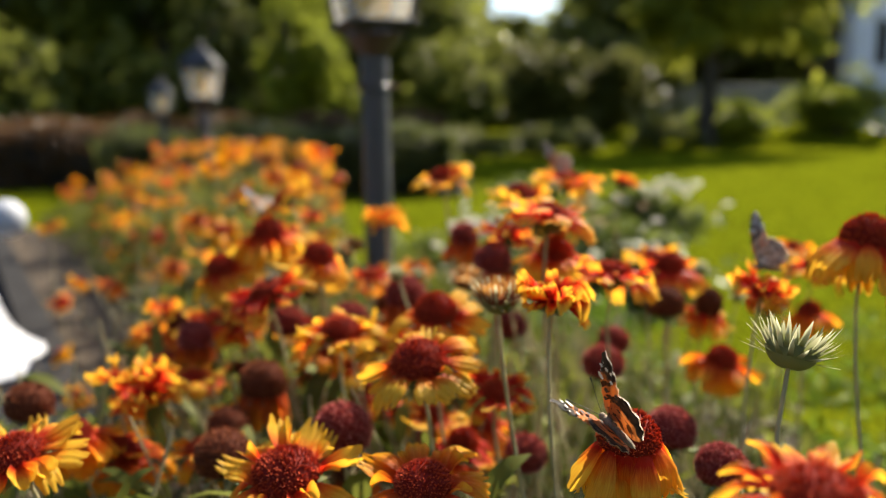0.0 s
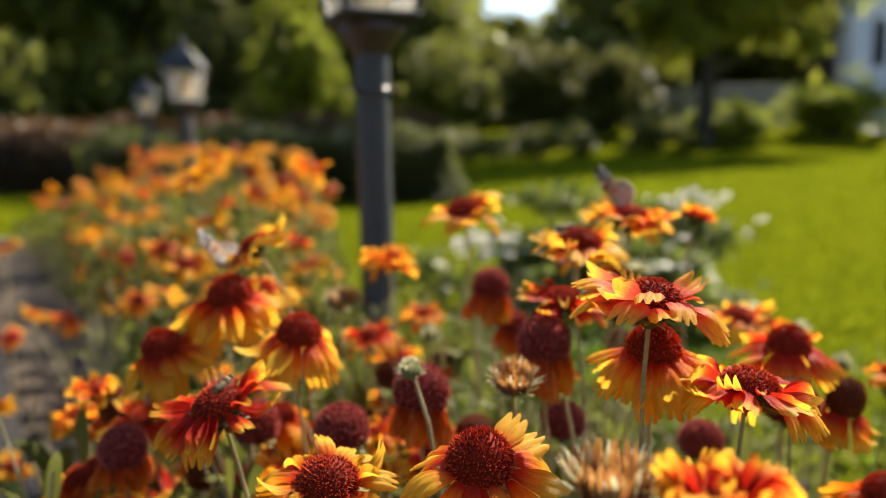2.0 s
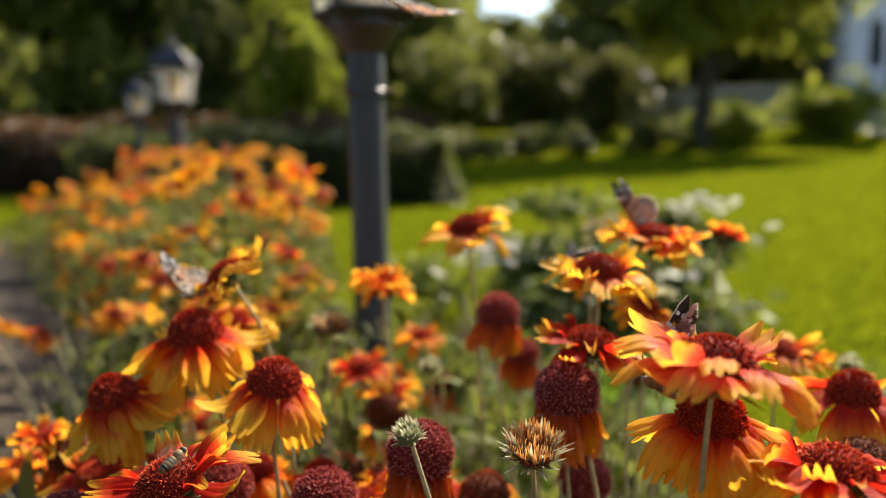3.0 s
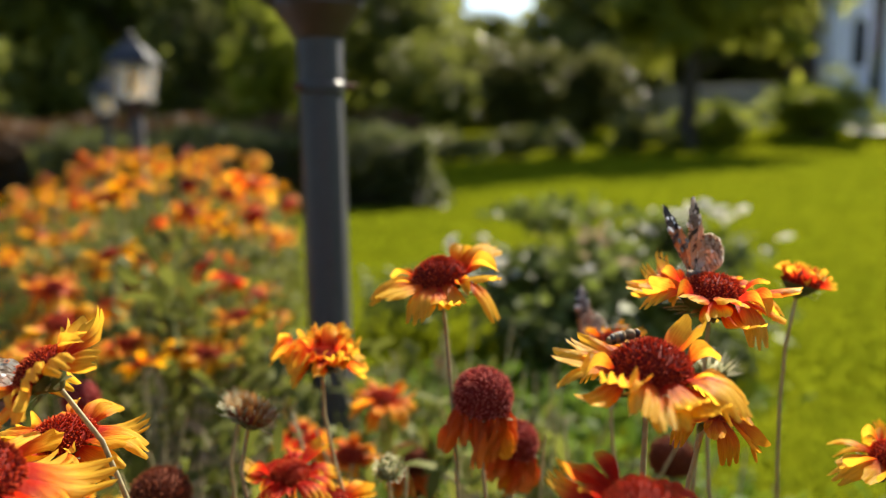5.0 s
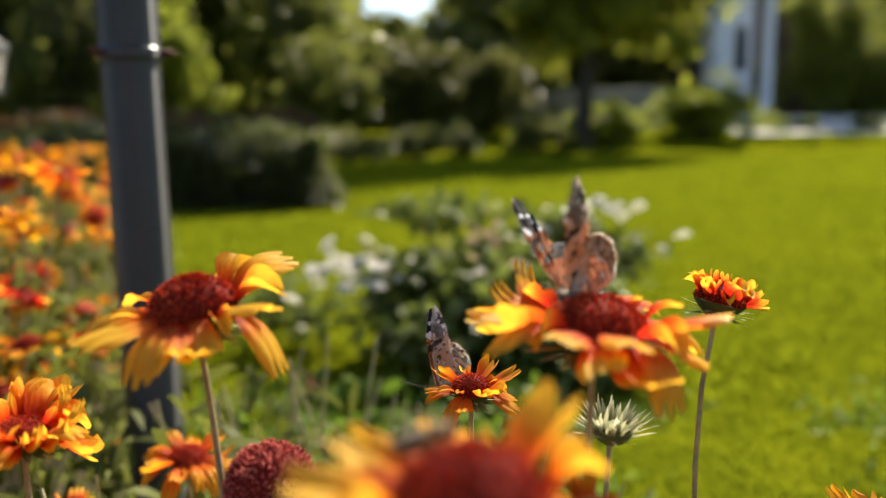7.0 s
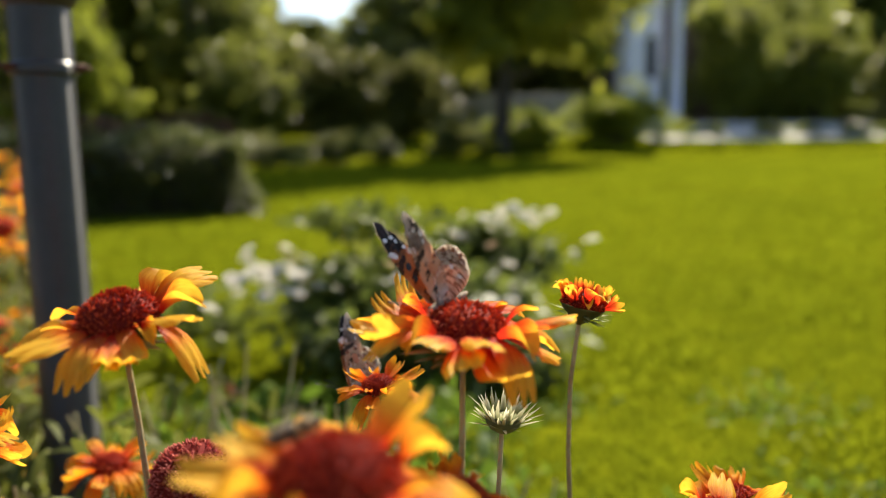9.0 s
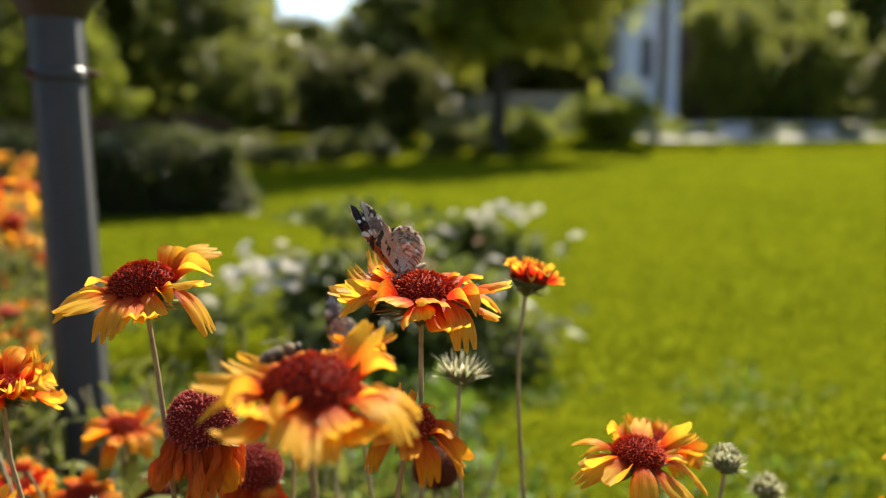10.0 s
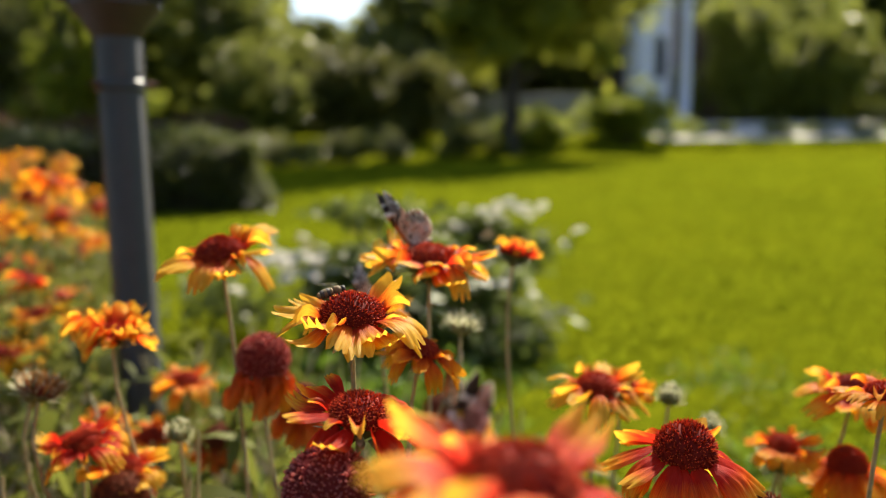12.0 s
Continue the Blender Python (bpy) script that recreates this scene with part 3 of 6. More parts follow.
M_RUST = plain_material("rusty_screw", (0.07, 0.022, 0.010), (0.16, 0.06, 0.03), 60, 0.7, 0.3, 0.4, 0.0004)


def frosted_pane():
    m, nodes, links, bsdf = material("frosted_pane")
    tc = nodes.new("ShaderNodeTexCoord")
    n = noise_tex(nodes, links, 14, 4, tc.outputs["Object"])
    r = ramp(nodes, [(0.3, (0.66, 0.64, 0.60)), (0.7, (0.84, 0.83, 0.80))])
    links.new(n.outputs["Fac"], r.inputs["Fac"])
    links.new(r.outputs["Color"], bsdf.inputs["Base Color"])
    bsdf.inputs["Roughness"].default_value = 0.3
    thin(nodes, links, bsdf, r.outputs["Color"], 0.6)
    out = [n for n in nodes if n.type == "OUTPUT_MATERIAL"][0]
    clear = nodes.new("ShaderNodeBsdfTransparent")
    mix = nodes.new("ShaderNodeMixShader")
    mix.inputs[0].default_value = 0.74
    links.new(out.inputs["Surface"].links[0].from_socket, mix.inputs[1])
    links.new(clear.outputs[0], mix.inputs[2])
    links.new(mix.outputs[0], out.inputs["Surface"])
    return m


def amber_bulb():
    m, nodes, links, bsdf = material("amber_bulb")
    bsdf.inputs["Base Color"].default_value = (0.92, 0.48, 0.04, 1)
    bsdf.inputs["Roughness"].default_value = 0.3
    return m


M_PANE, M_BULB = frosted_pane(), amber_bulb()


def path_lamp():
    lamp = tagged(new("path_lamp"), "dark grey metal path lamp with frosted lantern", "lamp post", "lamps along the path")
    part("post", lathe([(0.0305, 0.0), (0.0305, 0.641)], 40), M_POST, lamp, "", None, True)
    part("sleeve", lathe([(0.0310, 0.640), (0.0350, 0.643), (0.0350, 0.652), (0.0318, 0.655), (0.0318, 0.712)], 40), M_POST, lamp, "grey sleeve with a ring and screws", None, True)
    for k in range(3):
        bm = lathe([(0.0042, 0.0), (0.0042, 0.010), (0.0024, 0.012), (0.0024, 0.016)], 8)
        part("screw", bm, M_RUST, lamp, "rusty set screw", pose(0, 0, 0.6485, 0, 0, 120 * k + 205) @ pose(0.033, 0, 0, 0, 90, 0))
    part("lantern_neck", lathe([(0.0285, 0.708), (0.034, 0.7125), (0.042, 0.727), (0.056, 0.744), (0.060, 0.752), (0.058, 0.760)], 32), M_NECK, lamp, "brown painted metal flare under the lantern", None, True)
    part("lantern_base", lathe([(0.070, 0.756), (0.096, 0.770), (0.100, 0.776), (0.094, 0.780)], 4, math.pi / 4), M_IRON, lamp)
    lo, hi, z0, z1 = 0.062, 0.086, 0.780, 0.930
    for k in range(4):
        verts = [(-lo, -lo, z0), (lo, -lo, z0), (hi, -hi, z1), (-hi, -hi, z1), (-lo, -lo + 0.004, z0), (lo, -lo + 0.004, z0), (hi, -hi + 0.004, z1), (-hi, -hi + 0.004, z1)]
        me = mesh_of("pane", verts, [(0, 1, 2, 3), (4, 7, 6, 5), (0, 4, 5, 1), (3, 2, 6, 7)], [M_PANE], smooth=False)
        child("pane", me, lamp, pose(0, 0, 0, 0, 0, 90 * k), "milky glass pane")
        v, f = tube_data([(-lo, -lo, z0 - 0.004), (-hi, -hi, z1 + 0.006)], [0.0058, 0.0058], 6)
        child("lantern_bar", mesh_of("lantern_bar", v, f, [M_IRON]), lamp, pose(0, 0, 0, 0, 0, 90 * k))
        bm = box(bmesh.new(), -hi - 0.004, hi + 0.004, -hi - 0.006, -hi + 0.006, z1 - 0.004, z1 + 0.010, 0.002)
        part("top_rail", bm, M_IRON, lamp, "", pose(0, 0, 0, 0, 0, 90 * k))
    part("bulb", lathe([(0.014, 0.785), (0.030, 0.800), (0.034, 0.840), (0.034, 0.875), (0.026, 0.900), (0.006, 0.912)], 16), M_BULB, lamp, "amber glass bulb", None, True)
    part("roof", lathe([(0.126, 0.936), (0.130, 0.943), (0.108, 0.962), (0.076, 0.992), (0.042, 1.018), (0.022, 1.026)], 4, math.pi / 4), M_IRON, lamp, "pointed dark iron roof")
    part("finial", lathe([(0.012, 1.022), (0.012, 1.030), (0.018, 1.038), (0.018, 1.046), (0.008, 1.056), (0.002, 1.068)], 14), M_IRON, lamp, "", None, True)
    return lamp


lamp = path_lamp()
lamp.matrix_basis = pose(-0.138, 1.660, 0.0, 0.0, 0.0, 24)
copy_thing(lamp, pose(-1.203, 3.995, -0.035, 0, 0, 2))
copy_thing(lamp, pose(-2.340, 6.60, -0.010, 0, 0, 8))


# ---- far clump of blanket flowers ----
def small_flower(style, seed, kind):
    """A flower of the far clump at the origin of its stem, 0.30 m tall; its petals are one ring."""
    rng = np.random.default_rng(seed)
    thing = tagged(new("blanket_flower"), "orange-red blanket flower in a dense clump" if kind != "ball" else "spent maroon blanket flower head in a dense clump", "flower", "blanket flowers in the far clump")
    top, r = 0.30, 0.034
    head = Matrix.Translation((0, 0, top)) @ head_frame(rng.uniform(-32, 32), rng.uniform(-30, 30))
    v, f = tube_data([(0, 0, -0.12), (0.012, 0, 0.06), (0.006, 0.004, 0.2), (0, 0, top - 0.006)], [0.002, 0.0018, 0.0016, 0.0014], 5)
    child("stem", mesh_of("stem", v, f, [M_STEM]), thing)
    rd = 0.014 if kind != "ball" else 0.019
    child("disc", dome_mesh("small_ball" if kind == "ball" else "small"), thing, head @ Matrix.Translation((0, 0, -rd * 0.2)) @ Matrix.Diagonal((rd, rd, rd, 1)))
    verts, faces, uvs = [], [], []
    for k in range(13):
        rise = rng.normal(0 if kind == "full" else -32, 12) if kind != "ball" else rng.normal(-75, 8)
        m = head @ pose(0, 0, 0, 0, 0, 360 * (k + rng.uniform(-0.3, 0.3)) / 13) @ pose(rd * 0.9, 0, 0, 0, -rise, 0) @ pose(0, 0, 0, rng.uniform(-20, 20), 0, 0)
        src = petal_mesh(str(rng.choice(["flat", "arch", "droop", "rise"])), style, False)
        ln = r * rng.uniform(0.75, 1.0) * (1 if kind != "ball" else 0.7)
        base = len(verts)
        verts += [m @ (v.co * ln) for v in src.vertices]
        uvs += [(v.co.x, 0.5 + v.co.y) for v in src.vertices]
        faces += [tuple(base + i for i in p.vertices) for p in src.polygons]
    child("petals", mesh_of("petals", verts, faces, [PETAL[style]], uvs), thing)
    return thing


def far_clump():
    kinds = [("a", 201, "droop"), ("a", 202, "full"), ("o", 203, "droop"), ("a", 204, "full"), ("r", 205, "droop"), ("r", 206, "ball"), ("a", 207, "droop"), ("y", 208, "full")]
    models = [small_flower(*k) for k in kinds]
    rng = np.random.default_rng(40)
    used = [False] * len(models)
    far = []
    for k in range(275):
        y = 1.72 + 2.9 * rng.random() ** 0.85
        s = rng.random()
        xl, xr = -0.56 - 0.62 * (y - 1.8), -0.24 - 0.15 * (y - 1.8)
        x = xl + (xr - xl) * s
        top = 0.505 - 0.20 * abs(2 * s - 1.15) ** 2.2 * (1 if s < 0.57 else 0.35) - rng.random() ** 1.3 * 0.31 + 0.015 * (y - 1.7)
        n = rng.integers(len(models))
        w = rng.uniform(0.8, 1.1)
        m = pose(x, y, top - 0.30 * w, rng.uniform(-6, 6), rng.uniform(-8, 8), rng.uniform(0, 360)) @ Matrix.Diagonal((w, w, w, 1))
        if y > 2.85:
            far.append((models[n], m))
        elif used[n]:
            copy_thing(models[n], m)
        else:
            models[n].matrix_basis = m
            used[n] = True
    # single stragglers beside the path
    for x, y, z in ((-0.967, 1.919, 0.194), (-0.840, 1.640, 0.134), (-0.687, 1.402, 0.118), (-1.163, 2.284, 0.272), (-0.987, 2.073, 0.212), (-0.727, 1.898, 0.259), (-0.811, 1.865, 0.174)):
        copy_thing(models[rng.integers(5)], pose(x, y, z - 0.30, 0, 0, rng.uniform(0, 360)))
    # looser flowers on the near side of the clump, round the lamp post
    for k in range(18):
        y = rng.uniform(1.25, 1.95)
        x = rng.uniform(bed_left(y) + 0.22, -0.20)
        copy_thing(models[rng.integers(len(models))], pose(x, y, rng.uniform(0.22, 0.40) - 0.30, rng.uniform(-6, 6), rng.uniform(-8, 8), rng.uniform(0, 360)))
    # the farthest ones, too small to tell apart, are one mass
    mats, verts, faces, slots, uvs = [], [], [], [], []
    for model, m in far:
        for c in model.children:
            me = c.data
            if me.materials[0] not in mats:
                mats.append(me.materials[0])
            slot, base, w = mats.index(me.materials[0]), len(verts), m @ c.matrix_basis
            keep = 180 if c.name.startswith("disc") else len(me.vertices)     # only the dome of a disc, without its florets
            verts += [w @ v.co for v in me.vertices[:keep]]
            uvs += [(0.55, 0.5)] * keep if c.name.startswith("disc") or not me.uv_layers else uv_of(me)
            polys = [tuple(base + i for i in p.vertices) for p in me.polygons if max(p.vertices) < keep]
            faces += polys
            slots += [slot] * len(polys)
    tagged(new("flower_clump", mesh_of("flower_clump", verts, faces, mats, uvs, slots)), "dense orange-red blanket flowers at the far end of the bed", "flowers", "", "stuff")


def uv_of(me):
    """One u, v pair for each vertex of a mesh."""
    out = [(0.0, 0.0)] * len(me.vertices)
    layer = me.uv_layers[0].data
    for p in me.polygons:
        for k in p.loop_indices:
            out[me.loops[k].vertex_index] = tuple(layer[k].uv)
    return out


far_clump()

# ---- near blanket flowers, each on its own stem ----
blanket_flower(0.002, 1.101, 0.491, "full", 0.092, "y", 4, -6, 11, count=21, fall=4, disc="disc", lift=((25, 26, 40), (265, 50, -12)))
flower_main = blanket_flower(0.163, 1.053, 0.487, "full", 0.096, "m", 0, 2, 12, fall=-2, count=24, lift=((90, 60, 12), (300, 20, -24)))
flower_side = blanket_flower(0.255, 1.123, 0.477, "cup", 0.036, "r", 0, 14, 13)
blanket_flower(-0.082, 1.134, 0.427, "double", 0.082, "m", 4, 6, 14, count=42)
flower_big = blanket_flower(0.090, 0.935, 0.476, "full", 0.084, "y", 1, 4, 15, fall=1, count=24, eye=1.12, disc="disc", lift=((60, 40, 22), (270, 60, -10)))
blanket_flower(0.031, 1.101, 0.409, "ball", 0.041, "o", 4, 4, 16)
blanket_flower(0.062, 1.164, 0.348, "ball", 0.036, "o", 6, 10, 17)
blanket_flower(0.055, 0.851, 0.413, "ball", 0.043, "o", 2, 0, 18, count=20)
blanket_flower(0.097, 0.701, 0.476, "full", 0.089, "p", -4, 8, 19, count=24, fall=-7, disc="disc")
blanket_flower(0.107, 0.731, 0.437, "droop", 0.078, "y", 10, 0, 20)
blanket_flower(0.157, 0.703, 0.423, "full", 0.088, "r", -2, 10, 21, count=26)
blanket_flower(0.075, 0.523, 0.437, "double", 0.076, "r", 2, 6, 22, count=48, fall=-14)
blanket_flower(0.040, 0.549, 0.432, "cupbud", 0.036, "r", 0, 0, 23)
blanket_flower(-0.007, 0.654, 0.398, "droop", 0.076, "y", 12, 4, 24, fall=-12, eye=1.12, count=17, lift=((40, 40, 30), (270, 30, -22)))
blanket_flower(-0.019, 0.540, 0.390, "full", 0.084, "y", 18, -8, 25, disc="disc", fall=6, eye=1.2)
blanket_flower(-0.093, 0.680, 0.378, "full", 0.074, "y", 9, 6, 26, disc="disc", eye=1.2, lift=((50, 60, 28), (180, 40, -14)))
blanket_flower(-0.103, 0.824, 0.354, "bare", 0.042, "o", 0, 0, 27)
blanket_flower(-0.208, 0.919, 0.437, "droop", 0.09, "y", 12, -4, 28)
blanket_flower(-0.139, 0.860, 0.417, "droop", 0.082, "y", 8, 8, 29, fall=10)
blanket_flower(-0.198, 0.962, 0.474, "full", 0.072, "y", 11, -38, 30)
blanket_flower(-0.258, 0.887, 0.400, "droop", 0.078, "y", 12, -14, 31)
blanket_flower(-0.175, 0.752, 0.399, "full", 0.086, "r", 8, -12, 32, disc="disc", lift=((30, 40, 18), (250, 50, -22)))
blanket_flower(-0.180, 0.740, 0.313, "ball", 0.046, "w", 0, 0, 33, disc="tan")
blanket_flower(-0.280, 0.699, 0.317, "double", 0.094, "r", 18, -20, 34, count=46)
blanket_flower(0.285, 0.770, 0.317, "droop", 0.072, "o", 14, 8, 35)
blanket_flower(0.272, 0.651, 0.414, "double", 0.076, "r", 8, 4, 36, count=30)
blanket_flower(0.242, 0.828, 0.366, "bare", 0.042, "o", 0, 0, 37, disc="tan")
blanket_flower(0.260, 0.876, 0.397, "droop", 0.08, "m", 8, 0, 38)
blanket_flower(0.401, 0.881, 0.416, "full", 0.062, "o", 4, 4, 39)
blanket_flower(0.298, 0.857, 0.349, "droop", 0.066, "y", 10, 10, 40, disc="tan")
blanket_flower(0.154, 0.728, 0.330, "bare", 0.04, "o", 0, 0, 41)
blanket_flower(0.044, 0.639, 0.333, "full", 0.066, "r", 20, 6, 42)
blanket_flower(-0.042, 0.837, 0.379, "ball", 0.044, "o", 0, 4, 43, count=19)
blanket_flower(-0.048, 0.789, 0.407, "bud", 0.0204, "y", 0, -20, 44)
blanket_flower(-0.051, 1.361, 0.316, "full", 0.07, "o", 8, 4, 45)
blanket_flower(0.075, 0.871, 0.440, "full", 0.08, "r", 8, 8, 46, fall=10)
blanket_flower(0.023, 0.774, 0.402, "cupbud", 0.030, "r", 16, 0, 47)
blanket_flower(0.080, 0.912, 0.322, "bare", 0.04, "o", 0, 0, 48)
blanket_flower(0.330, 1.089, 0.362, "full", 0.062, "o", 6, 0, 49)
blanket_flower(-0.128, 1.104, 0.394, "cupbud", 0.028, "r", 0, 24, 50)
blanket_flower(-0.136, 1.344, 0.276, "double", 0.076, "r", 10, -4, 51, count=28)
blanket_flower(-0.025, 1.348, 0.255, "ball", 0.038, "o", 0, 0, 52, disc="tan", count=10)
blanket_flower(-0.036, 1.116, 0.347, "bud", 0.0229, "y", 10, 0, 53)
flower_behind = blanket_flower(0.142, 0.991, 0.435, "full", 0.062, "o", 10, 14, 54, fall=16)
blanket_flower(0.133, 1.156, 0.427, "full", 0.052, "o", 4, 2, 55, disc="disc")
blanket_flower(0.192, 1.106, 0.420, "cupbud", 0.028, "y", 0, 8, 56)
blanket_flower(0.281, 1.034, 0.384, "full", 0.078, "y", 6, 4, 57, fall=-8, count=14)
blanket_flower(0.353, 1.050, 0.362, "bud", 0.0238, "y", 0, 6, 58)
blanket_flower(0.429, 1.105, 0.308, "bud", 0.0255, "y", 0, 14, 59)
blanket_flower(0.439, 1.021, 0.309, "cupbud", 0.034, "y", 4, -8, 61)
blanket_flower(0.486, 0.997, 0.373, "full", 0.088, "m", 10, 6, 62, disc="disc")
blanket_flower(0.432, 1.010, 0.329, "full", 0.06, "o", 10, 0, 63)
blanket_flower(0.204, 1.221, 0.306, "bare", 0.04, "o", 0, 0, 64, disc="tan")
blanket_flower(-0.398, 1.027, 0.292, "full", 0.066, "o", 10, 0, 66)
blanket_flower(-0.473, 1.183, 0.235, "full", 0.064, "o", 10, 0, 67)
blanket_flower(-0.290, 0.918, 0.329, "full", 0.074, "m", 14, -10, 68)
blanket_flower(-0.104, 0.474, 0.336, "full", 0.092, "y", 16, -4, 69, disc="disc", eye=1.2)
blanket_flower(-0.014, 0.444, 0.342, "full", 0.088, "o", 15, 0, 70, disc="disc")
blanket_flower(0.099, 0.400, 0.386, "droop", 0.076, "y", 4, 0, 71, fall=30)
blanket_flower(0.329, 0.594, 0.466, "droop", 0.09, "y", 4, 8, 72, fall=10)
blanket_flower(0.198, 0.427, 0.427, "cupbud", 0.04, "y", -14, 18, 73)
blanket_flower(-0.083, 0.593, 0.320, "bare", 0.048, "y", 0, 0, 74)
blanket_flower(-0.173, 0.571, 0.309, "bare", 0.044, "y", 0, 0, 75, disc="tan")
blanket_flower(-0.296, 0.685, 0.262, "droop", 0.078, "o", 10, 0, 76)
blanket_flower(-0.290, 0.495, 0.343, "full", 0.094, "y", 14, -10, 77, disc="disc")
blanket_flower(-0.317, 0.630, 0.301, "droop", 0.07, "o", 10, 0, 78)
blanket_flower(0.195, 0.521, 0.316, "bare", 0.036, "o", 0, 0, 79)
blanket_flower(0.180, 0.592, 0.316, "bare", 0.04, "o", 0, 0, 80)
blanket_flower(0.207, 0.923, 0.298, "bare", 0.04, "o", 0, 0, 81)
blanket_flower(0.130, 0.256, 0.424, "full", 0.078, "m", 4, 0, 82)
blanket_flower(-0.106, 1.115, 0.348, "full", 0.07, "r", 8, 0, 84)
blanket_flower(-0.079, 1.130, 0.319, "full", 0.066, "y", 12, 6, 85)
blanket_flower(-0.087, 0.947, 0.306, "bare", 0.038, "o", 0, 0, 86, disc="tan")
blanket_flower(-0.084, 1.334, 0.266, "full", 0.07, "o", 10, 8, 87)
blanket_flower(0.480, 0.994, 0.313, "droop", 0.07, "o", 0, 0, 89)
blanket_flower(-0.207, 0.998, 0.426, "full", 0.086, "y", 10, -6, 90, count=20)
blanket_flower(-0.198, 1.116, 0.336, "bare", 0.042, "o", 0, 0, 92, disc="tan")
blanket_flower(-0.081, 1.112, 0.305, "bare", 0.04, "o", 0, 0, 93, disc="tan")
blanket_flower(-0.148, 1.161, 0.377, "cupbud", 0.030, "r", 0, 24, 94)
blanket_flower(-0.399, 1.592, 0.317, "full", 0.076, "o", 10, 0, 95)
blanket_flower(-0.394, 2.033, 0.345, "full", 0.098, "m", 40, 6, 101, disc="disc")


def low_flowers():
    """Spent heads and short blooms low between the tall ones."""
    rng = np.random.default_rng(77)
    for k in range(56):
        yy = rng.uniform(0.62, 1.0) if k < 42 else rng.uniform(1.0, 1.25)
        xx = rng.uniform(-0.38, 0.08) if k < 42 else rng.uniform(-0.36, 0.0)
        kind = ("full", "ball", "droop", "full", "double", "droop", "bare")[k % 7]
        w = {"bare": 0.040, "ball": 0.038, "full": 0.068, "droop": 0.066, "double": 0.064}[kind]
        high = rng.uniform(0.23, 0.345) if k < 42 else rng.uniform(0.20, 0.28)
        blanket_flower(xx, yy, high, kind, w, ("m", "o", "r", "y")[k % 4], rng.uniform(-4, 14), rng.uniform(-12, 12), 300 + k, disc=None if k % 2 or kind in ("full", "droop", "double") else "tan", count=16)


low_flowers()


# ---- foliage of the bed ----
def bed_foliage():
    rng = np.random.default_rng(11)
    pieces = []
    # near part: rosettes of grey-green lance leaves and leafy shoots
    n = 8600
    y = rng.uniform(-0.95, 1.72, n)
    x = np.array([rng.uniform(bed_left(v) + (0.14 if v > 0.9 else 0.06), bed_right(v) - 0.04) for v in y])
    top = 0.27 - 0.17 * np.clip((x - 0.02) / 0.28, 0, 1) - 0.06 * np.clip((-x - 0.32) / 0.3, 0, 1)
    z = 0.02 + (top - 0.02) * rng.random(n) ** 0.8
    ph = rng.uniform(0, 2 * math.pi, n)
    el = rng.uniform(0.55, 1.45, n)
    ways = np.stack([np.cos(ph) * np.cos(el), np.sin(ph) * np.cos(el), np.sin(el)], 1)
    ln = rng.uniform(0.030, 0.085, n) * np.where(rng.random(n) < 0.4, 1.5, 1.0)
    pieces.append(blades(rng, np.stack([x, y, z], 1), ways, ln, ln * rng.uniform(0.05, 0.11, n), 0.45, 0.2, 4))
    # far clump
    n = 7000
    y = 1.62 + 3.0 * rng.random(n)
    s = rng.random(n)
    xl, xr = -0.62 - 0.64 * (y - 1.8), -0.20 - 0.15 * (y - 1.8)
    top = 0.36 - 0.22 * np.abs(2 * s - 1.15) ** 2.2
    z = 0.02 + top * rng.random(n) ** 0.7
    ph = rng.uniform(0, 2 * math.pi, n)
    el = rng.uniform(0.2, 1.4, n)
    ways = np.stack([np.cos(ph) * np.cos(el), np.sin(ph) * np.cos(el), np.sin(el)], 1)
    ln = rng.uniform(0.035, 0.085, n)
    pieces.append(blades(rng, np.stack([xl + (xr - xl) * s, y, z], 1), ways, ln, ln * rng.uniform(0.08, 0.14, n), 0.35, 0.2, 3))
    v, t = join_arrays(pieces)
    tagged(new("bed_foliage", fast_mesh("bed_foliage", v, t, M_FOLIAGE)), "dense grey-green lance leaves of the blanket flowers", "foliage", "", "stuff")
    # thin shoots between the flowers
    pieces = []
    for k in range(430):
        yy = rng.uniform(0.45, 1.7)
        xx = rng.uniform(bed_left(yy) + 0.1, min(bed_right(yy) - 0.05, 0.42))
        h = rng.uniform(0.16, 0.34) * (0.72 if xx > 0.2 else 1.0)
        lx, ly = rng.uniform(-0.09, 0.09, 2)
        pts = [(xx, yy, 0.0), (xx + lx * 0.3, yy + ly * 0.3, h * 0.5), (xx + lx, yy + ly, h)]
        vv, ff = tube_data(pts, [0.0019, 0.0016, 0.0013], 4)
        tri = []
        for q in ff:
            tri += [(q[0], q[1], q[2]), (q[0], q[2], q[3])]
        pieces.append((np.array([tuple(p) for p in vv]), np.array(tri)))
    v, t = join_arrays(pieces)
    tagged(new("bed_shoots", fast_mesh("bed_shoots", v, t, M_STEM)), "thin bare brownish flower shoots in the bed", "stems", "", "stuff")
    # fresh green leaves low at the lawn side
    n = 1300
    y = rng.uniform(1.2, 2.3, n)
    x = np.array([rng.uniform(-0.25, 0.46) for v in y])
    z = rng.uniform(0.0, 0.06, n)
    ph = rng.uniform(0, 2 * math.pi, n)
    el = rng.uniform(0.5, 1.4, n)
    ways = np.stack([np.cos(ph) * np.cos(el), np.sin(ph) * np.cos(el), np.sin(el)], 1)
    ln = rng.uniform(0.04, 0.11, n)
    weeds = [blades(rng, np.stack([x, y, z], 1), ways, ln, ln * 0.13, 0.4, 0.2, 3)]
    # rank grass where the mower does not reach
    n = 5200
    y = rng.uniform(1.1, 2.3, n)
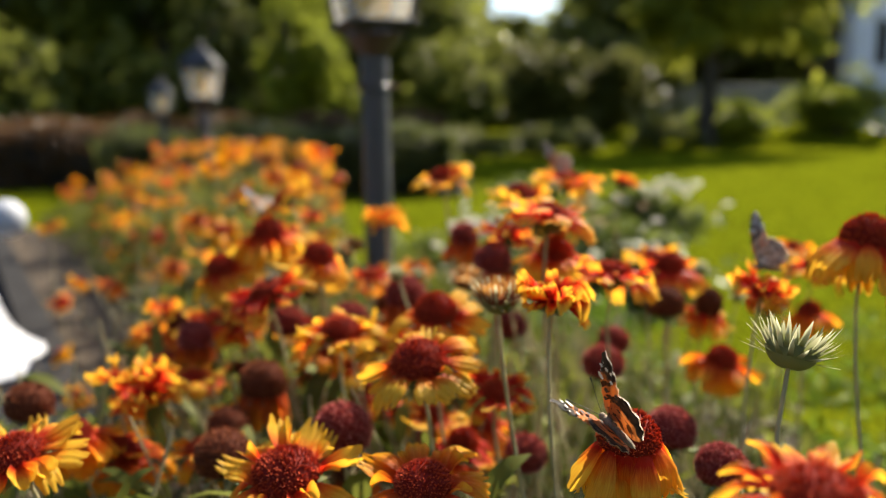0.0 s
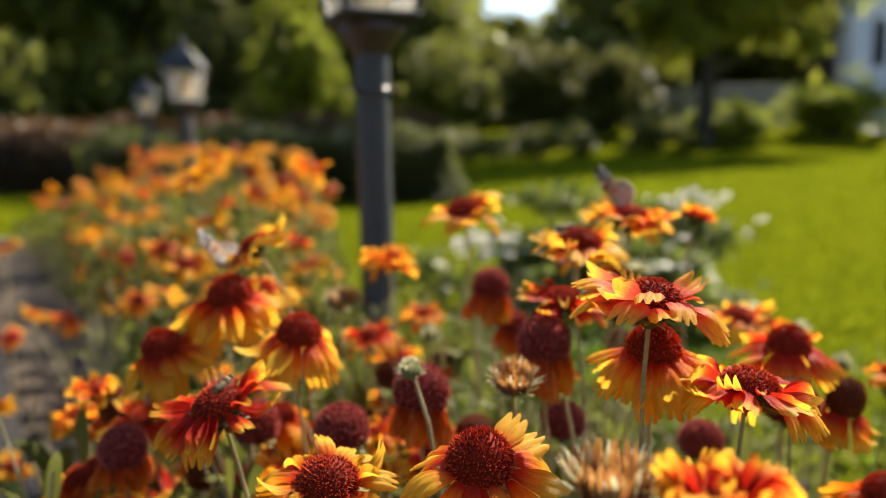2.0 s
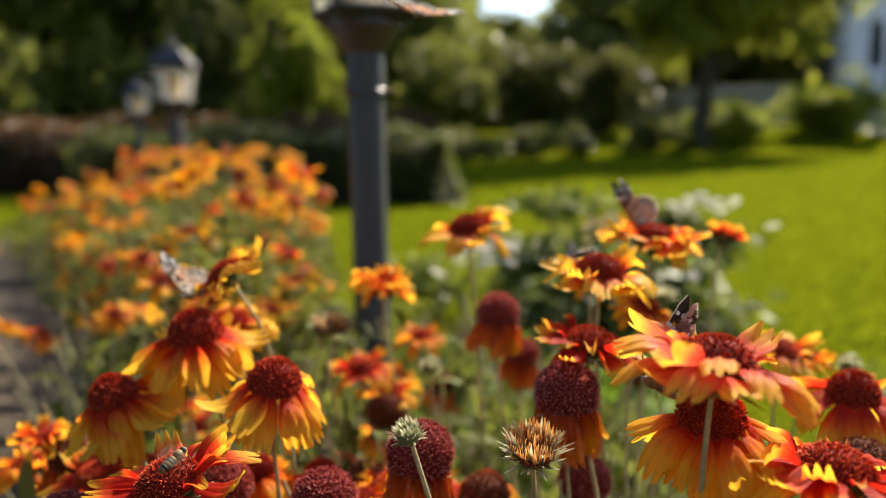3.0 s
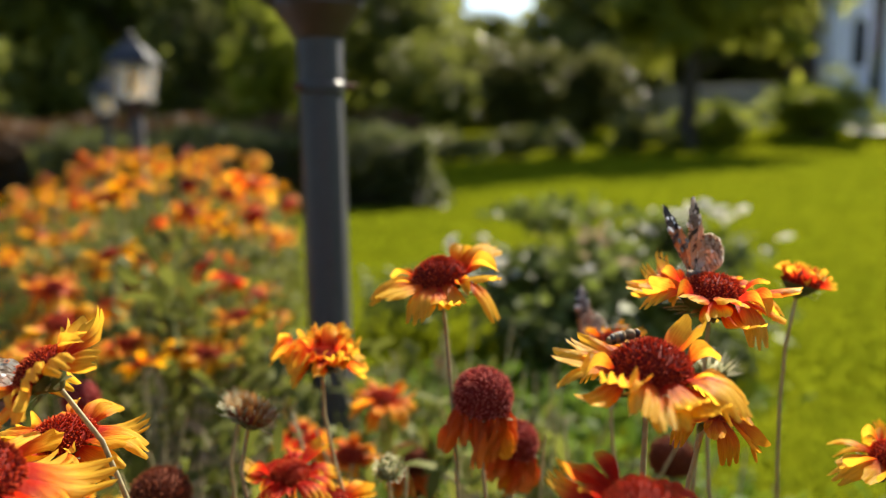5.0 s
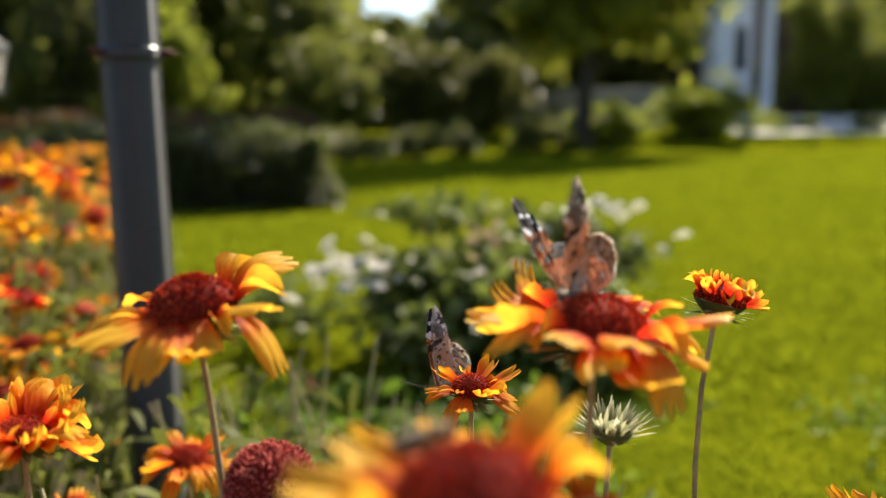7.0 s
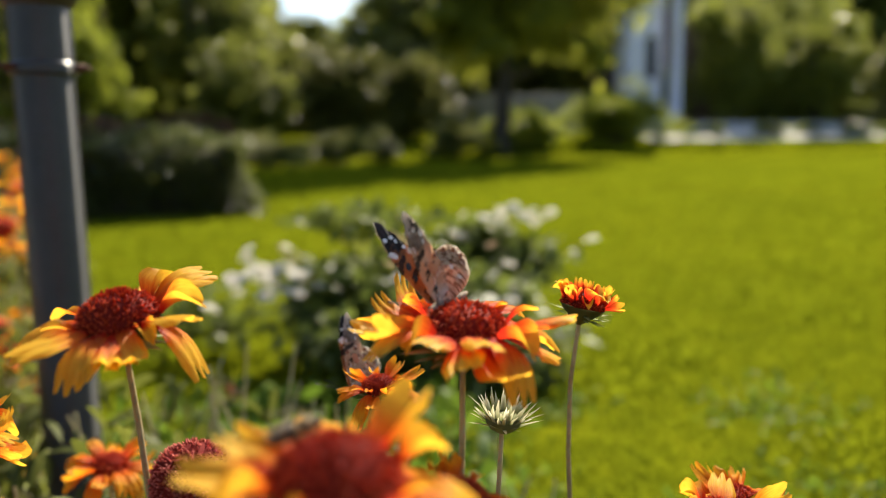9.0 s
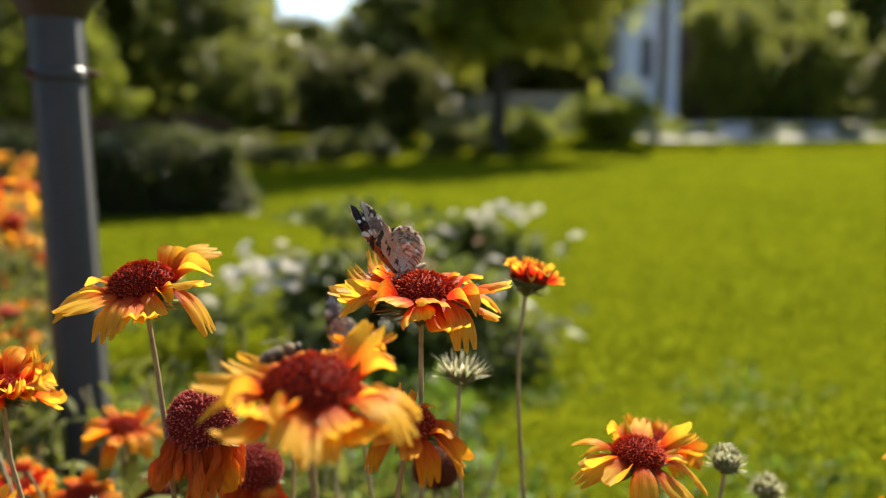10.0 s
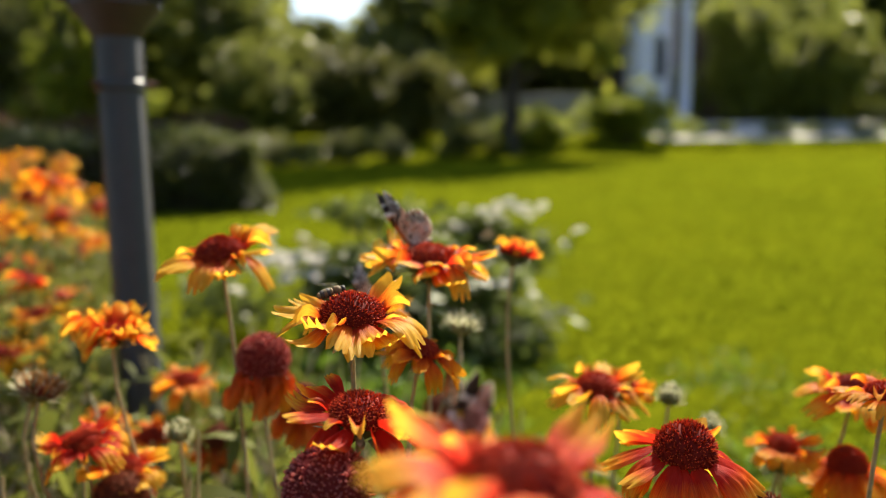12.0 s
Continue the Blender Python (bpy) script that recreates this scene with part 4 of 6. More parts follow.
    x = rng.uniform(0.15, 1.5, n)
    keep = np.sin(7 * x + 3 * y) * np.sin(9 * y - 4 * x) + rng.uniform(-0.7, 0.7, n) > 0.62 * (y - 1.1)
    x, y = x[keep], y[keep]
    n = len(x)
    ways = unit(rng.normal(size=(n, 3)) * np.array([0.6, 0.6, 0.1]) + np.array([0, 0, 1.0]))
    ln = rng.uniform(0.03, 0.075, n)
    weeds.append(blades(rng, np.stack([x, y, np.zeros(n)], 1), ways, ln, ln * 0.07, 0.5, 0.1, 3))
    v, t = join_arrays(weeds)
    tagged(new("bed_weeds", fast_mesh("bed_weeds", v, t, M_FOLIAGE_BRIGHT)), "fresh green leaves along the lawn edge", "foliage", "", "stuff")


bed_foliage()


def lawn_blades():
    rng = np.random.default_rng(12)
    n = 230000
    y = 1.5 + 15.0 * rng.random(n) ** 1.9
    x = -0.30 - 0.16 * y + (1.7 + 1.12 * y) * rng.random(n)
    edge = np.array([bed_right(v) + 0.02 if v < 4.7 else -9.0 for v in y])
    keep = x > edge
    x, y = x[keep], y[keep]
    n = len(x)
    feet = np.stack([x, y, np.zeros(n)], 1)
    ways = unit(rng.normal(size=(n, 3)) * np.array([0.5, 0.5, 0.1]) + np.array([0, 0, 1.0]))
    ln = rng.uniform(0.010, 0.030, n) * (1 + 0.10 * y) * (0.75 + 0.5 * (np.sin(5.1 * x + 2 * np.sin(1.3 * y)) * np.sin(3.7 * y + 1.7 * x) > 0.1))
    pieces = [blades(rng, feet, ways, ln, ln * 0.05 + 0.0005 * y, 0.3, 0.1, 2)]
    # coarser blades over the rest of the lawn round the bed
    n = 45000
    x, y = rng.uniform(-12, 20, n), rng.uniform(-9, 18, n)
    inside = (x > -0.30 - 0.16 * y) & (x < 1.4 + 0.96 * y) & (y > 1.5)
    paved = np.array([bed_left(v) - 2.5 - 0.22 * v < u < (bed_right(v) if v < 4.7 else bed_left(v)) + 0.03 and -1.05 < v < 11.2 for u, v in zip(x, y)])
    x, y = x[~inside & ~paved], y[~inside & ~paved]
    n = len(x)
    ways = unit(rng.normal(size=(n, 3)) * np.array([0.5, 0.5, 0.1]) + np.array([0, 0, 1.0]))
    ln = rng.uniform(0.025, 0.05, n)
    pieces.append(blades(rng, np.stack([x, y, np.zeros(n)], 1), ways, ln, ln * 0.2, 0.3, 0.1, 2))
    v, t = join_arrays(pieces)
    tagged(new("lawn_grass", fast_mesh("lawn_grass", v, t, leaf_material("grass_blade", (0.098, 0.126, 0.005), (0.250, 0.282, 0.012), 0.6, 0.8, 2.6, 0.0))), "short yellow-green grass blades of the lawn", "grass", "", "stuff")


lawn_blades()

# ---- white rose bush ----
M_ROSE = leaf_material("rose_petal_white", (0.70, 0.66, 0.58), (0.84, 0.82, 0.76), 0.3, 0.5, 12.0)
M_ROSE_OLD = leaf_material("rose_petal_faded", (0.42, 0.28, 0.17), (0.66, 0.52, 0.38), 0.3, 0.6, 12.0)
M_ROSE_LEAF = leaf_material("rose_leaf", (0.024, 0.040, 0.008), (0.21, 0.25, 0.048), 0.5, 0.48, 6.0)
M_ROSE_LEAF.node_tree.nodes["Principled BSDF"].inputs["Specular IOR Level"].default_value = 0.3


def rose_mesh(name, mat, seed):
    """A small double rose: cupped petals in three rings, 1 unit across."""
    rng = np.random.default_rng(seed)
    verts, faces = [], []
    for ring, (n, r, lift, size) in enumerate(((7, 0.22, 0.15, 0.42), (6, 0.14, 0.55, 0.36), (5, 0.06, 1.0, 0.28))):
        for k in range(n):
            m = pose(0, 0, 0.05 * ring, 0, 0, 360 * (k + 0.5 * ring + rng.uniform(-0.2, 0.2)) / n) @ pose(r, 0, 0, 0, -math.degrees(lift), 0)
            base = len(verts)
            for i in range(4):
                for j in range(5):
                    s, v = i / 3, (j - 2) / 2
                    verts.append(m @ Vector((size * s * (1 - 0.12 * v * v), size * v * 0.62 * math.sin(0.5 + 1.9 * s), 0.25 * size * v * v + 0.12 * size * s * s)))
            for i in range(3):
                for j in range(4):
                    a = base + i * 5 + j
                    faces.append((a, a + 5, a + 6, a + 1))
    return mesh_of(name, verts, faces, [mat])


def rose_bush():
    rng = np.random.default_rng(21)
    bush = tagged(new("rose_bush"), "low rose bush with white and faded blooms on the lawn", "rose bush")
    bush.location = (0.42, 2.70, 0.0)
    v1 = leaf_cloud(rng, (0.02, -0.05, 0.15), (0.50, 0.55, 0.19), 7600, 0.046, 0.2, 30, 0.30)
    v2 = leaf_cloud(rng, (0.34, 0.10, 0.25), (0.26, 0.22, 0.12), 1300, 0.046, 0.2, 9, 0.4)
    v, t = join_arrays([v1, v2])
    child("leaves", fast_mesh("leaves", v, t, M_ROSE_LEAF), bush)
    pieces = []
    for k in range(26):
        a, r = rng.uniform(0, 6.28), rng.uniform(0.05, 0.42)
        vv, ff = tube_data([(0.02 * math.cos(a), 0.02 * math.sin(a), 0), (r * 0.5 * math.cos(a), r * 0.5 * math.sin(a), 0.14), (r * math.cos(a), r * 0.8 * math.sin(a), 0.28)], [0.005, 0.004, 0.0025], 5)
        tri = []
        for q in ff:
            tri += [(q[0], q[1], q[2]), (q[0], q[2], q[3])]
        pieces.append((np.array([tuple(p) for p in vv]), np.array(tri)))
    v, t = join_arrays(pieces)
    tagged(child("woody_core", fast_mesh("woody_core", v, t, M_STEM), bush), kind="stuff")
    fresh, old = rose_mesh("rose_bloom", M_ROSE, 3), rose_mesh("rose_bloom", M_ROSE_OLD, 4)

    def bloom(x, y, z, s, me):
        child("rose_bloom", me, bush, Matrix.Translation((x, y, z)) @ Euler((rng.uniform(-0.2, 0.9), rng.uniform(-0.6, 0.6), rng.uniform(0, 6))).to_matrix().to_4x4() @ Matrix.Diagonal((s, s, s, 1)))

    bloom(-0.13, 0.35, 0.325, 0.046, fresh)
    # white ones on the side towards the lamp, faded ones on the middle, a loose white crest at the other end
    for n, (cx, cy, cz), (sx, sy, sz), me in ((26, (-0.30, -0.10, 0.25), (0.13, 0.22, 0.055), fresh), (16, (0.06, -0.05, 0.31), (0.13, 0.2, 0.03), old), (24, (0.36, 0.08, 0.345), (0.16, 0.15, 0.030), fresh), (14, (0.10, -0.25, 0.22), (0.25, 0.15, 0.05), fresh)):
        for k in range(n):
            dx, dy, dz = (max(-1.6, min(1.6, g)) for g in rng.normal(size=3) * 0.62)
            bloom(cx + sx * dx, cy + sy * dy, cz + sz * (dz - 0.5 * dx * dx), rng.uniform(0.022, 0.042), me)


rose_bush()


# ---- hedges, shrubs, trees ----
def bush(name, x, y, rx, ry, height, mat, count, size, label, category="shrub", seed=1, lumps=14, lump=0.42, group=""):
    rng = np.random.default_rng(seed)
    thing = tagged(new(name), label, category, group)
    g = float(ground_height(x, y))
    thing.location = (x, y, g)
    v, t = leaf_cloud(rng, (0, 0, height * 0.5), (rx, ry, height * 0.52), int(count * 0.75), size * 1.35, 0.1, lumps * 2, lump * 0.75)
    v[:, 2] = np.maximum(v[:, 2], 0.0)
    child("leaves", fast_mesh("leaves", v, t, mat), thing)
    pieces = []
    for k in range(7):
        a = rng.uniform(0, 6.28)
        vv, ff = tube_data([(0.05 * math.cos(a), 0.05 * math.sin(a), -0.05), (rx * 0.3 * math.cos(a), ry * 0.3 * math.sin(a), height * 0.4), (rx * 0.6 * math.cos(a), ry * 0.6 * math.sin(a), height * 0.75)], [0.02 * height, 0.014 * height, 0.006 * height], 5)
        tri = []
        for q in ff:
            tri += [(q[0], q[1], q[2]), (q[0], q[2], q[3])]
        pieces.append((np.array([tuple(p) for p in vv]), np.array(tri)))
    v, t = join_arrays(pieces)
    tagged(child("wood", fast_mesh("wood", v, t, M_BARK), thing), kind="stuff")
    return thing


M_BARK = plain_material("bark", (0.022, 0.017, 0.012), (0.075, 0.058, 0.042), 6, 0.9, 0, 1.0, 0.02)
M_HEDGE = leaf_material("hedge_leaf", (0.036, 0.044, 0.011), (0.13, 0.145, 0.034), 0.6, 0.4, 1.0, 0.5)
M_RUSTLEAF = leaf_material("rust_leaf", (0.040, 0.022, 0.008), (0.15, 0.070, 0.018), 0.4, 0.5, 1.0, 0.4)
M_TREE = leaf_material("tree_leaf", (0.085, 0.100, 0.020), (0.25, 0.285, 0.045), 0.6, 0.42, 0.6, 0.4)
M_TREE_DARK = leaf_material("tree_leaf_dark", (0.090, 0.100, 0.020), (0.25, 0.275, 0.050), 0.6, 0.42, 0.6, 0.4)
M_OLIVE = leaf_material("olive_leaf", (0.070, 0.078, 0.018), (0.235, 0.245, 0.060), 0.5, 0.5, 0.8, 0.35)
M_CROWN = leaf_material("sunlit_crown_leaf", (0.090, 0.10, 0.014), (0.40, 0.42, 0.050), 0.68, 0.5, 0.8, 0.2)
M_SAGE = leaf_material("sage_leaf", (0.055, 0.060, 0.015), (0.185, 0.190, 0.048), 0.5, 0.5, 0.8, 0.2)
M_MOSS = leaf_material("moss_green_leaf", (0.10, 0.115, 0.022), (0.33, 0.36, 0.065), 0.62, 0.55, 0.8, 0.15)
M_LIME = leaf_material("lime_leaf", (0.10, 0.125, 0.014), (0.38, 0.42, 0.05), 0.62, 0.55, 1.0, 0.15)


def hedge(name, x0, x1, y0, y1, height, mat, count, size, label, seed):
    """A clipped hedge: leaves over the faces of a long block, uneven by a few centimetres, round a woody core."""
    rng = np.random.default_rng(seed)
    thing = tagged(new(name), label, "hedge")
    cx, cy = (x0 + x1) / 2, (y0 + y1) / 2
    thing.location = (cx, cy, float(ground_height(cx, cy)))
    hx, hy = (x1 - x0) / 2, (y1 - y0) / 2
    p = rng.uniform(-1, 1, (count, 3))
    face = rng.choice(4, count, p=[0.38, 0.16, 0.06, 0.40])
    p[face == 0, 1] = -1
    p[face == 1, 0] = 1
    p[face == 2, 0] = -1
    p[face == 3, 2] = 1
    out = np.zeros((count, 3))
    out[face == 0, 1], out[face == 1, 0], out[face == 2, 0], out[face == 3, 2] = -1, 1, -1, 1
    feet = np.stack([p[:, 0] * hx, p[:, 1] * hy, (p[:, 2] + 1) / 2 * height], 1)
    feet += out * (0.085 * np.sin(feet[:, [0]] * 5) * np.cos(feet[:, [2]] * 7) + rng.normal(0, 0.03, (count, 1)))
    ways = unit(out * 0.7 + rng.normal(size=(count, 3)) * 0.8)
    ln = size * rng.uniform(0.6, 1.3, count)
    v, t = blades(rng, feet, ways, ln, ln * 0.3, 0.2, 0.15, 2)
    child("leaves", fast_mesh("leaves", v, t, mat), thing)
    part("woody_core", box(bmesh.new(), -hx + 0.06, hx - 0.06, -hy + 0.06, hy - 0.06, 0, height - 0.07, 0.03), M_BARK, thing, "dark woody inside of the hedge")
    return thing


def tree(x, y, height, crown, base, trunk, mat, count, size, label, seed, lumps=70, lump=0.24, low=0.0):
    """A tapered trunk with limbs and a crown of many leaves; crown: its half widths; base: where the crown begins;
    low: share of the leaves on wide hanging boughs at the foot of the crown."""
    rng = np.random.default_rng(seed)
    g = float(ground_height(x, y))
    thing = tagged(new("tree"), label, "tree")
    thing.location = (x, y, g)
    mid = Vector((0, 0, (base + height) / 2))
    pieces = [tube_data([(0, 0, -0.1), (0.02, 0.01, base * 0.5), (0.05, 0, base), (0.02, 0.03, mid.z), (0, 0, height * 0.9)], [trunk * 1.35, trunk, trunk * 0.85, trunk * 0.55, trunk * 0.15], 10)]
    for k in range(9):
        a = k * 2.4 + rng.uniform(-0.3, 0.3)
        z = base * 0.9 + (height - base) * 0.6 * k / 9
        r = crown[0] * rng.uniform(0.32, 0.58)
        pieces.append(tube_data([(0, 0, z), (r * 0.5 * math.cos(a), r * 0.5 * math.sin(a), z + r * 0.3), (r * math.cos(a), r * math.sin(a), z + r * 0.45)], [trunk * 0.45, trunk * 0.28, trunk * 0.08], 6))
    arrays = []
    for vv, ff in pieces:
        tri = []
        for q in ff:
            tri += [(q[0], q[1], q[2]), (q[0], q[2], q[3])]
        arrays.append((np.array([tuple(p) for p in vv]), np.array(tri)))
    v, t = join_arrays(arrays)
    child("trunk", fast_mesh("trunk", v, t, M_BARK), thing)
    v, t = leaf_cloud(rng, mid, (crown[0], crown[1], (height - base) / 2), int(count * 0.75), size * 1.35, 0.3, lumps, lump, 0.3)
    if low:
        v, t = join_arrays([(v, t), leaf_cloud(rng, (0, 0, base + 1.5), (crown[0] * 1.05, crown[1], 1.5), int(count * low), size * 1.2, 0.2, 40, 0.24, 0.4)])
    child("crown", fast_mesh("crown", v, t, mat), thing)
    return thing


hedge("hedge", -2.9, 0.10, 6.75, 7.9, 0.56, M_HEDGE, 9000, 0.07, "dark clipped hedge at the lawn edge", 31)
hedge("hedge", -9.5, -3.0, 8.6, 9.6, 0.66, M_RUSTLEAF, 7000, 0.10, "rust-brown low hedge behind the flower clump", 32)
hedge("hedge", -6.5, -0.02, 10.6, 11.3, 0.76, M_RUSTLEAF, 6000, 0.09, "reddish brown low hedge beyond the green hedge", 33)
# small tree on the lawn's far side, with its low wide crown
tree(6.5, 19.2, 14.5, (3.0, 2.4), 1.8, 0.22, M_CROWN, 36000, 0.21, "broad lawn tree with a dark low crown", 43, 70, 0.28, 0.14)
# clipped ball and shrubs before the wood
bush("ball_shrub", 3.35, 18.2, 0.42, 0.42, 0.62, M_HEDGE, 2500, 0.09, "dark clipped ball shrub at the lawn edge", seed=51, lumps=9, lump=0.62)
bush("shrub", 0.2, 19.6, 1.5, 1.2, 2.6, M_TREE_DARK, 6000, 0.16, "tall loose olive-green shrub at the lawn edge", seed=52, lumps=60, lump=0.25)
bush("shrub", 2.6, 21.2, 1.7, 1.2, 2.5, M_SAGE, 6500, 0.16, "broad olive-green shrub with grey foliage", seed=53, lumps=60, lump=0.25)
bush("shrub", 4.7, 21.8, 1.4, 1.2, 2.3, M_SAGE, 6500, 0.16, "broad olive-green shrub in sunlight", seed=63, lumps=60, lump=0.25)
bush("shrub", -3.2, 18.6, 1.3, 1.2, 4.4, M_LIME, 5500, 0.15, "tall upright light green shrub", seed=54, lumps=60, lump=0.25)
bush("shrub", -5.4, 20.0, 1.6, 1.3, 4.2, M_OLIVE, 6500, 0.17, "dark green shrub below the trees", seed=55, lumps=60, lump=0.25)
bush("shrub", -6.9, 18.5, 1.5, 1.3, 2.6, M_TREE_DARK, 6000, 0.17, "green shrub beside the rust hedge", seed=64, lumps=60, lump=0.25)
bush("shrub", -9.6, 17.0, 1.8, 1.3, 3.0, M_TREE_DARK, 6000, 0.18, "broad green shrub in the shade", seed=65, lumps=60, lump=0.25)
bush("shrub", -12.0, 14.5, 1.8, 1.5, 3.2, M_TREE_DARK, 6000, 0.18, "broad green shrub beside the path", seed=66, lumps=60, lump=0.25)
bush("shrub", -0.6, 23.0, 1.9, 1.4, 5.0, M_TREE_DARK, 8000, 0.18, "tall olive-green shrub before the wood", seed=72, lumps=70, lump=0.24)
bush("shrub", 5.8, 25.5, 1.9, 1.4, 2.9, M_OLIVE, 7000, 0.18, "tall grey-green shrub under the trees", seed=73, lumps=70, lump=0.24)
bush("shrub", -0.9, 15.0, 1.0, 0.6, 0.75, M_OLIVE, 2400, 0.10, "low brownish border plant at the lawn edge", seed=67)
bush("shrub", 0.7, 15.9, 1.0, 0.6, 0.65, M_OLIVE, 2400, 0.10, "low grey-green border plant at the lawn edge", seed=68)
bush("shrub", 2.1, 17.0, 1.0, 0.6, 0.70, M_OLIVE, 2400, 0.10, "low grey-green border plant in part shade", seed=69)
bush("shrub", 5.2, 18.9, 1.0, 0.7, 0.85, M_OLIVE, 2600, 0.12, "low grey-green shrub at the lawn edge", seed=56)
bush("shrub", 7.2, 19.5, 1.3, 0.8, 1.15, M_LIME, 4200, 0.13, "low yellow-green shrub in sunlight", seed=57, lumps=20, lump=0.34)
bush("shrub", 10.4, 20.6, 2.1, 1.0, 1.5, M_LIME, 6000, 0.13, "yellow-green shrub before the white house", seed=58, lumps=60, lump=0.25)
bush("shrub", 2.2, 24.0, 2.2, 1.2, 1.5, M_TREE, 5000, 0.16, "dark green shrub under the trees", seed=59)
bush("shrub", 17.6, 25.5, 2.0, 1.4, 5.4, M_MOSS, 13000, 0.17, "large grey-green shrub behind the pale drive", seed=60, lumps=46, lump=0.34)
bush("shrub", 20.6, 25.0, 2.4, 1.5, 4.2, M_MOSS, 13000, 0.17, "broad grey-green shrub behind the pale drive", seed=61, lumps=46, lump=0.34)
bush("shrub", 23.8, 24.0, 2.0, 1.5, 3.4, M_OLIVE, 7000, 0.18, "grey-green shrub at the garden side", seed=71, lumps=70, lump=0.24)
bush("shrub", 14.9, 25.8, 1.0, 0.8, 2.3, M_TREE, 3500, 0.15, "small green shrub at the house corner", seed=62)
for k, (bx, by, bs) in enumerate(((14.2, 21.9, 0.40), (16.1, 21.6, 0.45), (17.7, 21.9, 0.40), (19.3, 21.7, 0.5), (20.8, 21.5, 0.5), (12.6, 22.0, 0.3))):
    bush("tuft", bx, by, bs * 1.5, bs * 0.8, bs * 0.6, M_TREE, 700, 0.14, "low dark green tuft along the pale drive", "plant", 70 + k, 5, 0.5, "tufts along the path")
# wood behind
tree(-13.5, 21.0, 11.0, (4.2, 3.5), 1.6, 0.28, M_TREE_DARK, 15000, 0.34, "tall dark green tree in the wood edge", 81)
tree(-8.2, 23.5, 11.5, (4.0, 3.5), 1.2, 0.28, M_TREE, 17000, 0.34, "tall leafy tree with sunlit outer leaves", 82)
tree(-3.6, 27.0, 12.5, (3.9, 3.5), 1.0, 0.30, M_TREE, 17000, 0.36, "tall dark green tree in the wood edge", 83)
tree(-1.6, 29.5, 9.0, (3.1, 3.0), 0.8, 0.26, M_TREE, 13000, 0.34, "dark green tree in the wood edge", 84)
tree(3.6, 33.0, 4.6, (3.4, 3.0), 0.5, 0.24, M_TREE_DARK, 12000, 0.34, "lower dark tree under a gap of sky", 85)
tree(8.9, 31.0, 8.6, (4.2, 3.5), 0.8, 0.28, M_TREE_DARK, 17000, 0.36, "tall dark green tree in the wood edge", 86)
tree(14.5, 33.0, 8.8, (4.8, 4.0), 0.8, 0.30, M_TREE_DARK, 17000, 0.38, "tall dark tree behind the white house", 87)
tree(22.0, 32.0, 8.6, (5.0, 4.0), 0.8, 0.30, M_TREE_DARK, 16000, 0.38, "tall dark tree beyond the drive", 92)
tree(-18.5, 14.5, 10.0, (4.0, 4.0), 1.2, 0.28, M_TREE_DARK, 12000, 0.34, "tall dark green tree beside the path", 90)


def far_wood():
    """The wood that closes the garden all round: masses of leaves, lower where the sky shows through."""
    rng = np.random.default_rng(91)
    feet = []
    for k in range(1500):
        # most of it stands where the garden looks to, a thinner ring behind
        a = rng.uniform(0.45, 2.75) if k < 1250 else rng.uniform(2.75, 2 * math.pi + 0.45)
        r = rng.uniform(35, 43) + (13 if a < 1.15 else 0)
        x, y = r * math.cos(a), 4 + r * math.sin(a)
        top = 13.5 + 2.0 * math.sin(a * 9) + rng.uniform(-1, 1)
        if y > 0 and 0.045 < x / y < 0.190:
            top = 4.9 if 0.062 < x / y < 0.135 else 6.6
        elif a < 1.5:
            top = (12.0 if a < 1.15 else 8.6) + rng.uniform(-1, 1)
        zc = 0.4 + (max(1.0, top - 1.6) - 0.4) * rng.random()
        n = 84
        p = unit(rng.normal(size=(n, 3))) * (0.3 + 0.7 * rng.random((n, 1))) * np.array([2.4, 2.4, 1.7])
        feet.append(p + np.array([x, y, zc]))
    feet = np.concatenate(feet)
    feet = feet[feet[:, 2] > 0.2]
    n = len(feet)
    ways = unit(rng.normal(size=(n, 3)))
    ln = rng.uniform(0.6, 1.3, n)
    v, t = blades(rng, feet, ways, ln, ln * rng.uniform(0.28, 0.42, n), 0.2, 0.15, 2)
    tagged(new("far_wood", fast_mesh("far_wood", v, t, leaf_material("wood_leaf", (0.05, 0.062, 0.012), (0.24, 0.26, 0.05), 0.5, 0.6, 0.2))), "dark green wood all round the garden", "wood", "", "stuff")


far_wood()


